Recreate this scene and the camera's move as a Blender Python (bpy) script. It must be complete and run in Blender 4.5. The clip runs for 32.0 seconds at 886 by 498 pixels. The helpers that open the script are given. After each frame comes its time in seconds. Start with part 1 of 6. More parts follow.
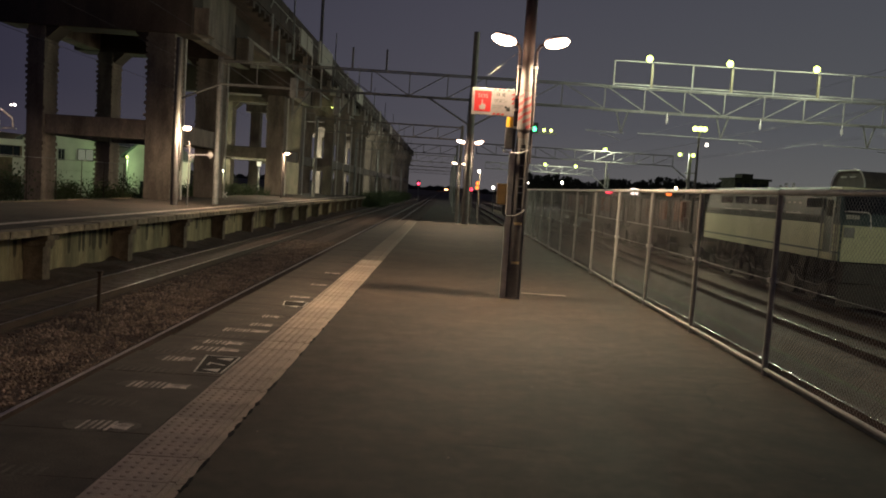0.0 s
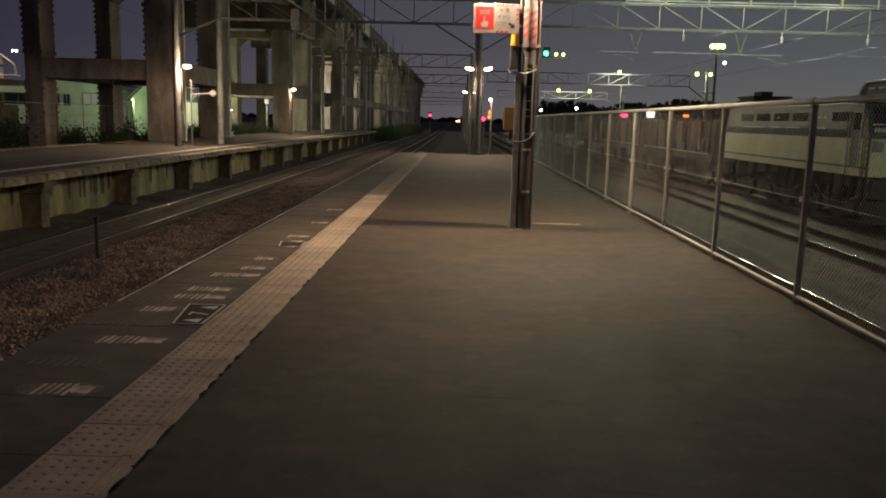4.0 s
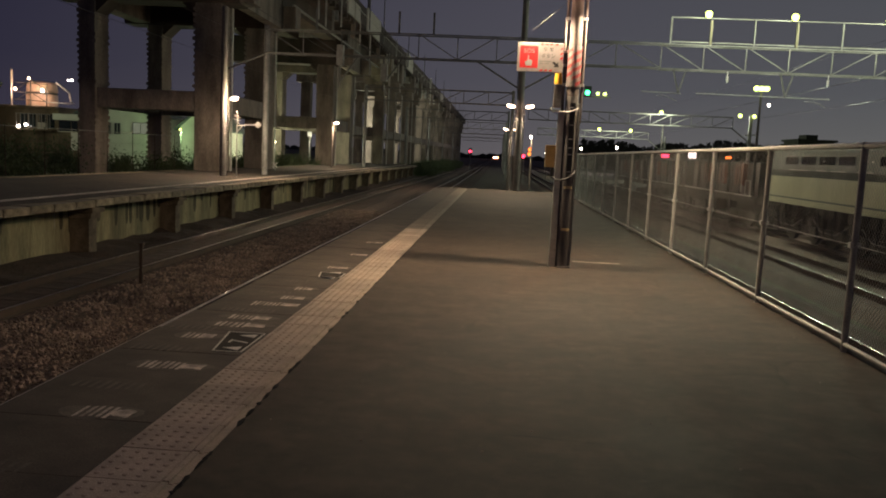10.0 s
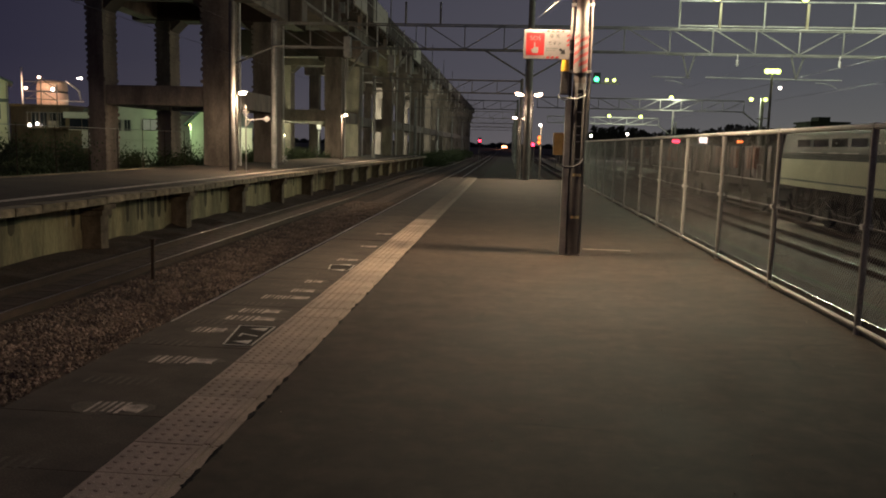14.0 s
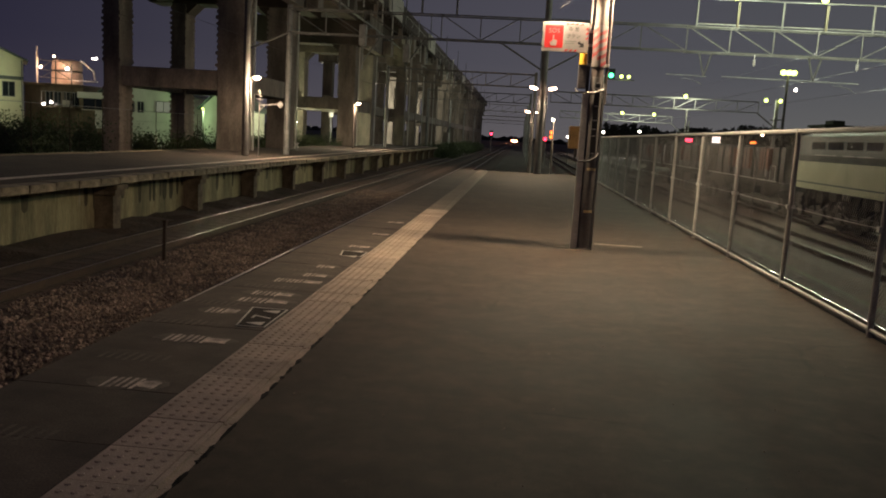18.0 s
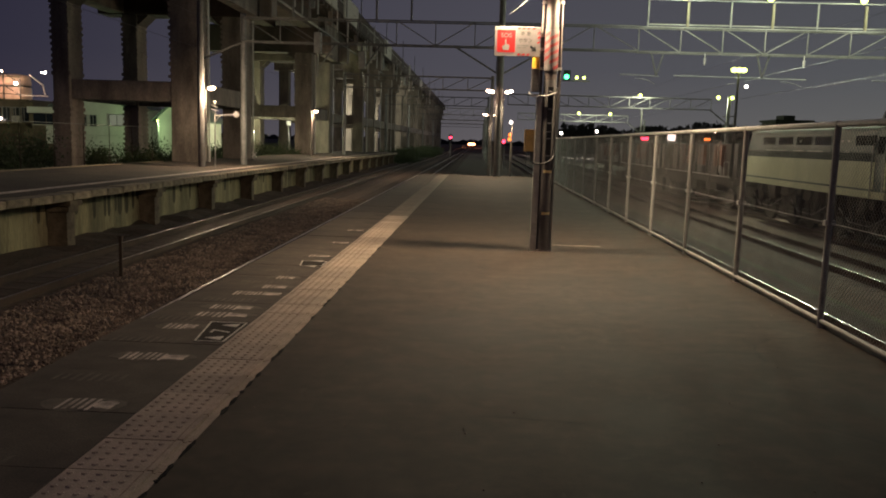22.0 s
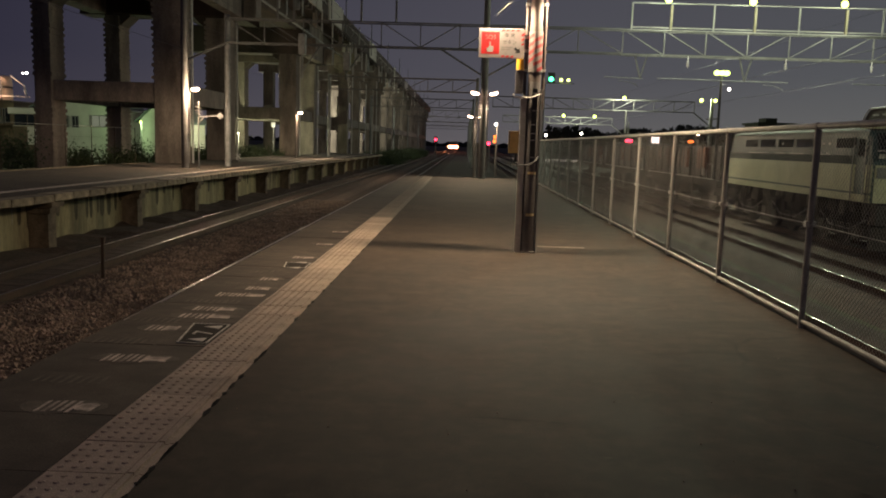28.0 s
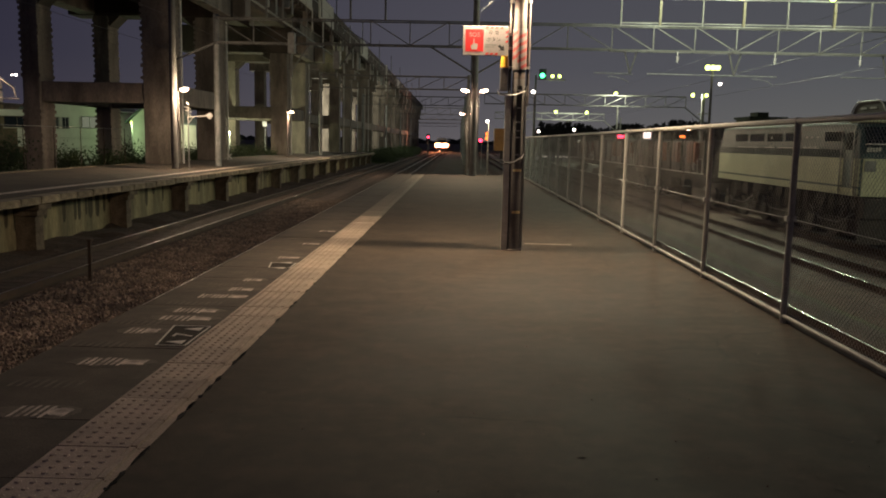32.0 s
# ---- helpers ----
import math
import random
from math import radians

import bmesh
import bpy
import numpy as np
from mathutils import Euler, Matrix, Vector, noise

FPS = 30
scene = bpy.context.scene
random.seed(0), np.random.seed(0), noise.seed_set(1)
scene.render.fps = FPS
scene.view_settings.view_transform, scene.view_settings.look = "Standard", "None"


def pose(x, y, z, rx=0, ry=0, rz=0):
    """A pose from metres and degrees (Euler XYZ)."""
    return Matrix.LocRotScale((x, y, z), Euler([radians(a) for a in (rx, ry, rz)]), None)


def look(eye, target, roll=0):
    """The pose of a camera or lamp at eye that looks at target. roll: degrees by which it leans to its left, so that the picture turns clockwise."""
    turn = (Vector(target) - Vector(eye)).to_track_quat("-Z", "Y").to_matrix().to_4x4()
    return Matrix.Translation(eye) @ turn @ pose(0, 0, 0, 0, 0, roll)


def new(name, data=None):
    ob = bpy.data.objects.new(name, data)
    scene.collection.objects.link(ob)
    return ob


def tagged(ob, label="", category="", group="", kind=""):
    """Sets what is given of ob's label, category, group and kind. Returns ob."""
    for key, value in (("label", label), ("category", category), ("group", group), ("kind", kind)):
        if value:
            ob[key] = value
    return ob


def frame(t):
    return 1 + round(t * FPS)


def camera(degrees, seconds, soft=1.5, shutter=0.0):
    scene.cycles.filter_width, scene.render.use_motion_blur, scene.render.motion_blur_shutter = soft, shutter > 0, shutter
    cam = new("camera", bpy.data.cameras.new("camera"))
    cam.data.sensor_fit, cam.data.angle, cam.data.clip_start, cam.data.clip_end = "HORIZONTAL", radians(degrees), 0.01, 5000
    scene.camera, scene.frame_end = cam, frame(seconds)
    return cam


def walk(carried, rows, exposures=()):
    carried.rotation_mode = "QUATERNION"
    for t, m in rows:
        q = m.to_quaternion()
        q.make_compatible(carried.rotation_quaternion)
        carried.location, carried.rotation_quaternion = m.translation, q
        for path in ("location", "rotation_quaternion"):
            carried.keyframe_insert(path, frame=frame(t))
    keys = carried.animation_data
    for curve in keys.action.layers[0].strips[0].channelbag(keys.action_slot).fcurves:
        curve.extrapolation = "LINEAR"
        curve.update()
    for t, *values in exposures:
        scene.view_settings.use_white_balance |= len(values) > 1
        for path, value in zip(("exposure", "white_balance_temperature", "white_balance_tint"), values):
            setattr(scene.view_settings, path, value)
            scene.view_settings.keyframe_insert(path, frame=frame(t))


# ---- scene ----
cam = camera(58.2, 32.0, soft=1.9)
PATH = [
    (0, (-0.137, -0.674, 1.716), (-0.135, 1.32, 1.565), 3.7),
    (0.5, (-0.119, -0.495, 1.7), (-0.118, 1.5, 1.561), 3.3),
    (1, (-0.158, -0.336, 1.695), (-0.128, 1.658, 1.538), 2.8),
    (1.5, (-0.1, -0.21, 1.672), (-0.043, 1.776, 1.437), 2.5),
    (2, (0.056, -0.108, 1.691), (0.093, 1.875, 1.433), 2.5),
    (2.5, (0.093, -0.041, 1.687), (0.102, 1.94, 1.409), 1.6),
    (3, (0.056, -0.024, 1.671), (0.052, 1.952, 1.361), 1.1),
    (3.5, (0.022, -0.016, 1.653), (-0.002, 1.958, 1.332), 1.1),
    (5.5, (0.017, 0.025, 1.646), (-0.025, 2.001, 1.341), 2.3),
    (6, (0.011, 0.008, 1.642), (-0.05, 1.987, 1.355), 2.8),
    (6.5, (-0.001, -0.001, 1.646), (-0.117, 1.978, 1.382), 2.9),
    (7, (-0.014, -0.006, 1.637), (-0.17, 1.972, 1.388), 2.8),
    (7.5, (-0.015, 0.006, 1.637), (-0.17, 1.986, 1.399), 2.5),
    (8, (0.001, 0.007, 1.643), (-0.13, 1.99, 1.413), 2.2),
    (8.5, (0.004, 0.003, 1.649), (-0.12, 1.985, 1.414), 1.7),
    (9, (0.002, 0.013, 1.648), (-0.126, 1.994, 1.4), 1.8),
    (9.5, (0.002, 0.002, 1.646), (-0.126, 1.983, 1.4), 2.2),
    (10, (-0.01, -0.005, 1.649), (-0.137, 1.977, 1.412), 2.7),
    (10.5, (-0.002, -0.001, 1.65), (-0.125, 1.983, 1.426), 3.1),
    (11, (0.004, 0.017, 1.66), (-0.124, 2.001, 1.447), 3.2),
    (11.5, (0.007, 0.025, 1.661), (-0.128, 2.009, 1.451), 3.0),
    (12, (0.003, 0.017, 1.652), (-0.143, 2.0, 1.435), 2.4),
    (12.5, (0.005, 0.013, 1.653), (-0.149, 1.993, 1.422), 1.9),
    (13, (0.0, 0.0, 1.65), (-0.159, 1.979, 1.406), 1.6),
    (13.5, (0.01, 0.006, 1.643), (-0.147, 1.984, 1.387), 1.4),
    (14, (0.02, 0.009, 1.646), (-0.135, 1.985, 1.384), 1.5),
    (14.5, (0.012, 0.014, 1.638), (-0.145, 1.991, 1.378), 1.6),
    (15, (-0.01, 0.027, 1.628), (-0.179, 2.002, 1.36), 1.9),
    (15.5, (-0.043, 0.012, 1.617), (-0.234, 1.984, 1.341), 2.3),
    (17.5, (-0.043, 0.016, 1.619), (-0.239, 1.984, 1.322), 3.3),
    (18, (-0.037, -0.004, 1.614), (-0.21, 1.968, 1.331), 3.3),
    (18.5, (-0.033, -0.027, 1.624), (-0.169, 1.95, 1.359), 3.4),
    (19, (-0.027, -0.02, 1.625), (-0.131, 1.961, 1.375), 3.4),
    (19.5, (-0.04, -0.029, 1.621), (-0.127, 1.955, 1.381), 3.2),
    (20, (-0.035, -0.037, 1.627), (-0.112, 1.947, 1.389), 3.0),
    (20.5, (-0.014, -0.042, 1.641), (-0.091, 1.942, 1.399), 2.6),
    (21, (-0.004, -0.021, 1.636), (-0.082, 1.962, 1.384), 2.2),
    (21.5, (0.012, -0.029, 1.637), (-0.067, 1.952, 1.375), 1.9),
    (22, (0.011, -0.029, 1.64), (-0.071, 1.951, 1.372), 1.7),
    (22.5, (0.008, -0.022, 1.636), (-0.079, 1.957, 1.363), 1.5),
    (23, (0.005, -0.014, 1.637), (-0.092, 1.965, 1.364), 1.4),
    (23.5, (0.008, -0.025, 1.635), (-0.105, 1.953, 1.361), 1.2),
    (24, (0.003, -0.034, 1.638), (-0.123, 1.943, 1.365), 1.1),
    (24.5, (-0.002, -0.025, 1.631), (-0.136, 1.952, 1.357), 1.0),
    (25, (0.006, -0.021, 1.633), (-0.126, 1.955, 1.359), 1.0),
    (25.5, (0.015, -0.024, 1.633), (-0.108, 1.954, 1.361), 1.2),
    (27.5, (0.018, -0.037, 1.634), (-0.047, 1.944, 1.373), 1.7),
    (28, (0.022, -0.03, 1.632), (-0.023, 1.952, 1.37), 1.8),
    (28.5, (0.046, -0.032, 1.643), (0.022, 1.951, 1.38), 1.8),
    (29, (0.083, -0.006, 1.645), (0.076, 1.976, 1.376), 1.6),
    (29.5, (0.099, 0.001, 1.646), (0.101, 1.982, 1.374), 1.6),
    (30, (0.101, -0.004, 1.645), (0.107, 1.978, 1.373), 1.5),
    (30.5, (0.095, -0.009, 1.65), (0.097, 1.972, 1.379), 1.6),
    (31, (0.105, -0.012, 1.649), (0.098, 1.97, 1.379), 1.5),
    (31.5, (0.126, -0.014, 1.64), (0.107, 1.968, 1.37), 1.4),
    (32, (0.144, -0.011, 1.647), (0.113, 1.97, 1.379), 1.2),
]
walk(cam, [(t, look(eye, aim, roll)) for t, eye, aim, roll in PATH], exposures=((0, 0.62), (32, 0.62)))

# ---- world and light ----
world = bpy.data.worlds.new("dusk")
scene.world = world
world.use_nodes = True
wn, wl = world.node_tree.nodes, world.node_tree.links
wn.clear()
w_out, w_bg = wn.new("ShaderNodeOutputWorld"), wn.new("ShaderNodeBackground")
w_tc, w_sep, w_up, w_side, w_mix = wn.new("ShaderNodeTexCoord"), wn.new("ShaderNodeSeparateXYZ"), wn.new("ShaderNodeValToRGB"), wn.new("ShaderNodeValToRGB"), wn.new("ShaderNodeMix")
wl.new(w_tc.outputs["Generated"], w_sep.inputs[0])
wl.new(w_sep.outputs["Z"], w_up.inputs[0])
w_up.color_ramp.elements[0].position, w_up.color_ramp.elements[0].color = 0.0, (1.75, 1.6, 1.4, 1)
w_up.color_ramp.elements[1].position, w_up.color_ramp.elements[1].color = 0.5, (0.5, 0.5, 0.72, 1)
w_band = w_up.color_ramp.elements.new(0.09)
w_band.color = (1.2, 1.15, 1.15, 1)
# the sky brightens right, floodlight haze put into its colour; night lies left
w_dot = wn.new("ShaderNodeVectorMath")
w_dot.operation = "DOT_PRODUCT"
w_dot.inputs[1].default_value = (0.8, 0.6, 0.0)
wl.new(w_tc.outputs["Generated"], w_dot.inputs[0])
wl.new(w_dot.outputs["Value"], w_side.inputs[0])
w_side.color_ramp.elements[0].position, w_side.color_ramp.elements[0].color = 0.0, (0.0115, 0.0108, 0.0215, 1)
w_side.color_ramp.elements[1].position, w_side.color_ramp.elements[1].color = 1.0, (0.050, 0.055, 0.0575, 1)
w_mid = w_side.color_ramp.elements.new(0.6)
w_mid.color = (0.0405, 0.0405, 0.050, 1)
w_mix.data_type, w_mix.blend_type = "RGBA", "MULTIPLY"
w_mix.inputs[0].default_value = 1.0
wl.new(w_side.outputs[0], w_mix.inputs[6]), wl.new(w_up.outputs[0], w_mix.inputs[7])
wl.new(w_mix.outputs[2], w_bg.inputs[0])
w_bg.inputs[1].default_value = 1.0
wl.new(w_bg.outputs[0], w_out.inputs[0])


def lamp(name, at, watts, colour, radius=0.15, aim=None, spread=None, blend=0.5):
    """A point lamp, or a spot when it has a spread in degrees."""
    data = bpy.data.lights.new(name, "SPOT" if spread else "POINT")
    data.energy, data.color, data.shadow_soft_size = watts, colour, radius
    ob = new(name, data)
    ob.matrix_basis = look(at, aim) if aim else pose(*at)
    if spread:
        data.spot_size, data.spot_blend = radians(spread), blend
    return ob


PALE_LAMP = (1.0, 0.97, 0.74)
WARM, GREEN, MERC = (1.0, 0.765, 0.505), (0.66, 1.0, 0.45), (0.92, 1.0, 0.70)

# ---- materials ----
def mat(name, a, b=None, rough=0.75, metal=0.0, big=1.2, fine=60.0, bump=0.25, dist=0.004, grit=0.25, rough_var=0.1, stretch=(1, 1, 1), per=0.0, spec=0.5, island=False):
    """A procedural surface: colour a to b in large blotches, a fine grain over it, relief, uneven gloss; per: shift from piece to piece."""
    m = bpy.data.materials.new(name)
    m.use_nodes = True
    n, l = m.node_tree.nodes, m.node_tree.links
    bsdf = n["Principled BSDF"]
    b = b or tuple(c * 0.7 for c in a)
    tc, mp = n.new("ShaderNodeTexCoord"), n.new("ShaderNodeMapping")
    mp.inputs["Scale"].default_value = stretch
    l.new(tc.outputs["Object"], mp.inputs[0])
    n1, n2 = n.new("ShaderNodeTexNoise"), n.new("ShaderNodeTexNoise")
    n1.inputs["Scale"].default_value, n1.inputs["Detail"].default_value, n1.inputs["Roughness"].default_value = big, 6, 0.62
    n2.inputs["Scale"].default_value, n2.inputs["Detail"].default_value = fine, 3
    l.new(mp.outputs[0], n1.inputs[0]), l.new(mp.outputs[0], n2.inputs[0])
    ramp = n.new("ShaderNodeValToRGB")
    ramp.color_ramp.elements[0].position, ramp.color_ramp.elements[0].color = 0.36, (*b, 1)
    ramp.color_ramp.elements[1].position, ramp.color_ramp.elements[1].color = 0.64, (*a, 1)
    l.new(n1.outputs[0], ramp.inputs[0])
    gr = n.new("ShaderNodeMapRange")
    gr.inputs["To Min"].default_value, gr.inputs["To Max"].default_value = 1 - grit, 1 + grit
    gr.inputs["From Min"].default_value, gr.inputs["From Max"].default_value = 0.3, 0.7
    l.new(n2.outputs[0], gr.inputs["Value"])
    hsv = n.new("ShaderNodeHueSaturation")
    l.new(ramp.outputs[0], hsv.inputs["Color"])
    value = gr.outputs[0]
    if per:
        info, pr, mul = n.new("ShaderNodeObjectInfo"), n.new("ShaderNodeMapRange"), n.new("ShaderNodeMath")
        pr.inputs["To Min"].default_value, pr.inputs["To Max"].default_value = 1 - per, 1 + per
        mul.operation = "MULTIPLY"
        if island:
            info = n.new("ShaderNodeNewGeometry")
        l.new(info.outputs["Random Per Island" if island else "Random"], pr.inputs["Value"])
        l.new(pr.outputs[0], mul.inputs[0]), l.new(value, mul.inputs[1])
        value = mul.outputs[0]
    l.new(value, hsv.inputs["Value"])
    l.new(hsv.outputs[0], bsdf.inputs["Base Color"])
    rr = n.new("ShaderNodeMapRange")
    rr.inputs["To Min"].default_value, rr.inputs["To Max"].default_value = max(0.02, rough - rough_var), min(1, rough + rough_var)
    l.new(n1.outputs[0], rr.inputs["Value"])
    l.new(rr.outputs[0], bsdf.inputs["Roughness"])
    bsdf.inputs["Metallic"].default_value = metal
    bsdf.inputs["Specular IOR Level"].default_value = spec
    if bump:
        bp = n.new("ShaderNodeBump")
        bp.inputs["Strength"].default_value, bp.inputs["Distance"].default_value = bump, dist
        l.new(n2.outputs[0], bp.inputs["Height"])
        l.new(bp.outputs[0], bsdf.inputs["Normal"])
    return m


def glow(name, colour, strength):
    m = bpy.data.materials.new(name)
    m.use_nodes = True
    n, l = m.node_tree.nodes, m.node_tree.links
    n.clear()
    out, em = n.new("ShaderNodeOutputMaterial"), n.new("ShaderNodeEmission")
    em.inputs[0].default_value, em.inputs[1].default_value = (*colour, 1), strength
    l.new(em.outputs[0], out.inputs[0])
    return m


def asphalt():
    """Worn asphalt: aggregate speckle, wide scuffed and damp areas, a few hairline cracks."""
    m = mat("asphalt", (0.076, 0.0535, 0.0375), (0.050, 0.0345, 0.0235), rough=0.8, big=0.8, fine=150, bump=0.6, dist=0.004, grit=0.4, spec=0.35)
    n, l = m.node_tree.nodes, m.node_tree.links
    bsdf = n["Principled BSDF"]
    base = bsdf.inputs["Base Color"].links[0].from_socket
    tc = n["Texture Coordinate"]

    def layer(scale, detail, lo, hi, dark, light, colour, stretch=(1, 1, 1)):
        mp, nz, mr, mx = n.new("ShaderNodeMapping"), n.new("ShaderNodeTexNoise"), n.new("ShaderNodeMapRange"), n.new("ShaderNodeMix")
        mp.inputs["Scale"].default_value = stretch
        nz.inputs["Scale"].default_value, nz.inputs["Detail"].default_value, nz.inputs["Roughness"].default_value = scale, detail, 0.65
        mr.inputs["From Min"].default_value, mr.inputs["From Max"].default_value = lo, hi
        mr.inputs["To Min"].default_value, mr.inputs["To Max"].default_value = dark, light
        mx.data_type, mx.blend_type = "RGBA", "MULTIPLY"
        mx.inputs[0].default_value = 1.0
        l.new(tc.outputs["Object"], mp.inputs[0]), l.new(mp.outputs[0], nz.inputs[0]), l.new(nz.outputs[0], mr.inputs["Value"])
        l.new(colour, mx.inputs[6]), l.new(mr.outputs[0], mx.inputs[7])
        return mx.outputs[2]

    c = layer(0.33, 5, 0.36, 0.68, 0.82, 1.14, base)
    c = layer(2.6, 8, 0.42, 0.62, 0.84, 1.12, c, (0.8, 1, 1))
    c = layer(260, 2, 0.36, 0.66, 0.6, 1.5, c)
    c = layer(6, 4, 0.4, 0.62, 0.84, 1.12, c)
    vo, warp, mixv, mr, mask, mm, mx = n.new("ShaderNodeTexVoronoi"), n.new("ShaderNodeTexNoise"), n.new("ShaderNodeMix"), n.new("ShaderNodeMapRange"), n.new("ShaderNodeTexNoise"), n.new("ShaderNodeMapRange"), n.new("ShaderNodeMix")
    vo.feature = "DISTANCE_TO_EDGE"
    vo.inputs["Scale"].default_value, warp.inputs["Scale"].default_value, mask.inputs["Scale"].default_value = 0.42, 3.0, 0.5
    mixv.data_type = "VECTOR"
    mixv.inputs[0].default_value = 0.16
    l.new(tc.outputs["Object"], mixv.inputs[4]), l.new(tc.outputs["Object"], warp.inputs[0]), l.new(warp.outputs["Color"], mixv.inputs[5])
    l.new(mixv.outputs[1], vo.inputs["Vector"]), l.new(tc.outputs["Object"], mask.inputs[0])
    mr.inputs["From Min"].default_value, mr.inputs["From Max"].default_value = 0.0, 0.006
    mr.inputs["To Min"].default_value, mr.inputs["To Max"].default_value = 0.55, 1.0
    l.new(vo.outputs["Distance"], mr.inputs["Value"])
    mm.inputs["From Min"].default_value, mm.inputs["From Max"].default_value = 0.52, 0.6
    l.new(mask.outputs[0], mm.inputs["Value"])
    mx.data_type, mx.blend_type = "RGBA", "MULTIPLY"
    l.new(mm.outputs[0], mx.inputs[0]), l.new(c, mx.inputs[6]), l.new(mr.outputs[0], mx.inputs[7])
    l.new(mx.outputs[2], bsdf.inputs["Base Color"])
    return m


ASPHALT = asphalt()
EDGE = mat("edge_concrete", (0.108, 0.081, 0.061), (0.046, 0.034, 0.025), rough=0.8, big=2.0, fine=90, bump=0.4, grit=0.35, per=0.12)
TILE = mat("tactile_tile", (0.50, 0.395, 0.305), (0.36, 0.285, 0.22), rough=0.75, big=3.5, fine=120, bump=0.25, dist=0.002, grit=0.2, per=0.13)
TILE_OLD = mat("worn_tile", (0.264, 0.220, 0.172), (0.196, 0.165, 0.135), rough=0.8, big=3.0, fine=100, bump=0.25, dist=0.002, grit=0.2, per=0.1)
OLD_TOP = mat("old_platform_surfacing", (0.077, 0.055, 0.039), (0.041, 0.029, 0.021), rough=0.95, big=0.6, fine=30, bump=0.7, dist=0.02, grit=0.35)
CONC = mat("concrete", (0.26, 0.218, 0.185), (0.11, 0.091, 0.076), rough=0.85, big=1.1, fine=22, bump=0.4, dist=0.012, grit=0.22, stretch=(1, 1, 0.3))
# shade under the old platform edge is put into the darker pier colour
PIER = mat("shaded_pier_concrete", (0.19, 0.145, 0.105), (0.07, 0.053, 0.038), rough=0.95, big=2.0, fine=40, bump=0.5, dist=0.01, grit=0.3)
OLD_EDGE = mat("old_kerb_concrete", (0.33, 0.265, 0.185), (0.10, 0.077, 0.053), rough=0.9, big=2.2, fine=40, bump=0.5, dist=0.01, grit=0.3, per=0.32)
WALL_STAIN = mat("streaked_wall", (0.33, 0.29, 0.17), (0.13, 0.112, 0.066), rough=0.9, big=1.4, fine=30, bump=0.35, dist=0.01, grit=0.25, stretch=(1, 1.4, 0.22))
WALL_DRIP = mat("drip_stain", (0.085, 0.074, 0.046), (0.04, 0.035, 0.022), rough=0.9, big=4, fine=40, bump=0.2, grit=0.3, stretch=(1, 1.5, 0.5))
# yellow cast of the floodlights is put into the stem colour
LAMP_STEM = mat("lamplit_stem", (0.07, 0.058, 0.03), (0.05, 0.042, 0.022), rough=0.6, big=2, fine=30, bump=0.1, grit=0.15)
# darker concrete for the deck, girders, parapet and near crossheads
DECK = mat("dark_concrete", (0.088, 0.066, 0.056), (0.041, 0.032, 0.027), rough=0.9, big=0.5, fine=25, bump=0.35, dist=0.01, grit=0.2, stretch=(1, 1, 0.3))
CONC_DARK = mat("stained_concrete", (0.206, 0.164, 0.107), (0.103, 0.080, 0.053), rough=0.9, big=0.8, fine=30, bump=0.35, dist=0.01, grit=0.2, stretch=(1, 1, 0.3))
PALE = mat("pale_panel", (0.55, 0.52, 0.46), (0.44, 0.42, 0.37), rough=0.7, big=0.5, fine=20, bump=0.1, grit=0.08)
GROUND = mat("yard_earth", (0.088, 0.074, 0.055), (0.048, 0.041, 0.031), rough=0.95, big=0.5, fine=14, bump=0.8, dist=0.04, grit=0.4)
GRASS = mat("yard_grass", (0.095, 0.105, 0.05), (0.05, 0.056, 0.027), rough=0.95, big=0.9, fine=20, bump=0.8, dist=0.03, grit=0.4)
# darker ballast for the main tracks, the siding and the wall mound
BALLAST_DARK = mat("dark_ballast", (0.066, 0.042, 0.031), (0.036, 0.023, 0.017), rough=0.95, big=2.0, fine=22, bump=1.0, dist=0.05, grit=0.5)
BALLAST = mat("ballast_bed", (0.14, 0.096, 0.074), (0.08, 0.054, 0.041), rough=0.95, big=2.0, fine=22, bump=1.0, dist=0.05, grit=0.5)
STONE = mat("ballast_stone", (0.31, 0.235, 0.192), (0.11, 0.083, 0.067), rough=0.95, big=1.6, fine=80, bump=0.3, grit=0.25, per=0.34, island=True)
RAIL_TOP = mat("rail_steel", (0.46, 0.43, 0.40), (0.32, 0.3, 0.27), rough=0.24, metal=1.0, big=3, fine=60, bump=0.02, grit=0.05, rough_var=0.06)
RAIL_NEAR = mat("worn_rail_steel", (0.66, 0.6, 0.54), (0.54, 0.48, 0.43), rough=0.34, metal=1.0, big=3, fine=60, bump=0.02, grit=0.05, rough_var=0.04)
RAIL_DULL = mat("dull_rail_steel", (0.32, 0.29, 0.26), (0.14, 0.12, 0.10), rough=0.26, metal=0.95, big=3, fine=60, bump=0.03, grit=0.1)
RUST = mat("rusted_steel", (0.06, 0.037, 0.026), (0.035, 0.022, 0.016), rough=0.9, big=4, fine=60, bump=0.2, grit=0.3)
MARK_WHITE = mat("marking_white", (0.74, 0.69, 0.62), (0.5, 0.46, 0.41), spec=0.2, rough=0.9, big=8, fine=90, bump=0.1, grit=0.15)
SLEEPER = mat("concrete_sleeper", (0.085, 0.056, 0.042), (0.05, 0.033, 0.025), rough=0.95, big=2, fine=40, bump=0.3, grit=0.25)
GALV = mat("galvanised_steel", (0.54, 0.53, 0.50), (0.42, 0.41, 0.385), rough=0.55, metal=0.1, big=6, fine=50, bump=0.05, grit=0.1)
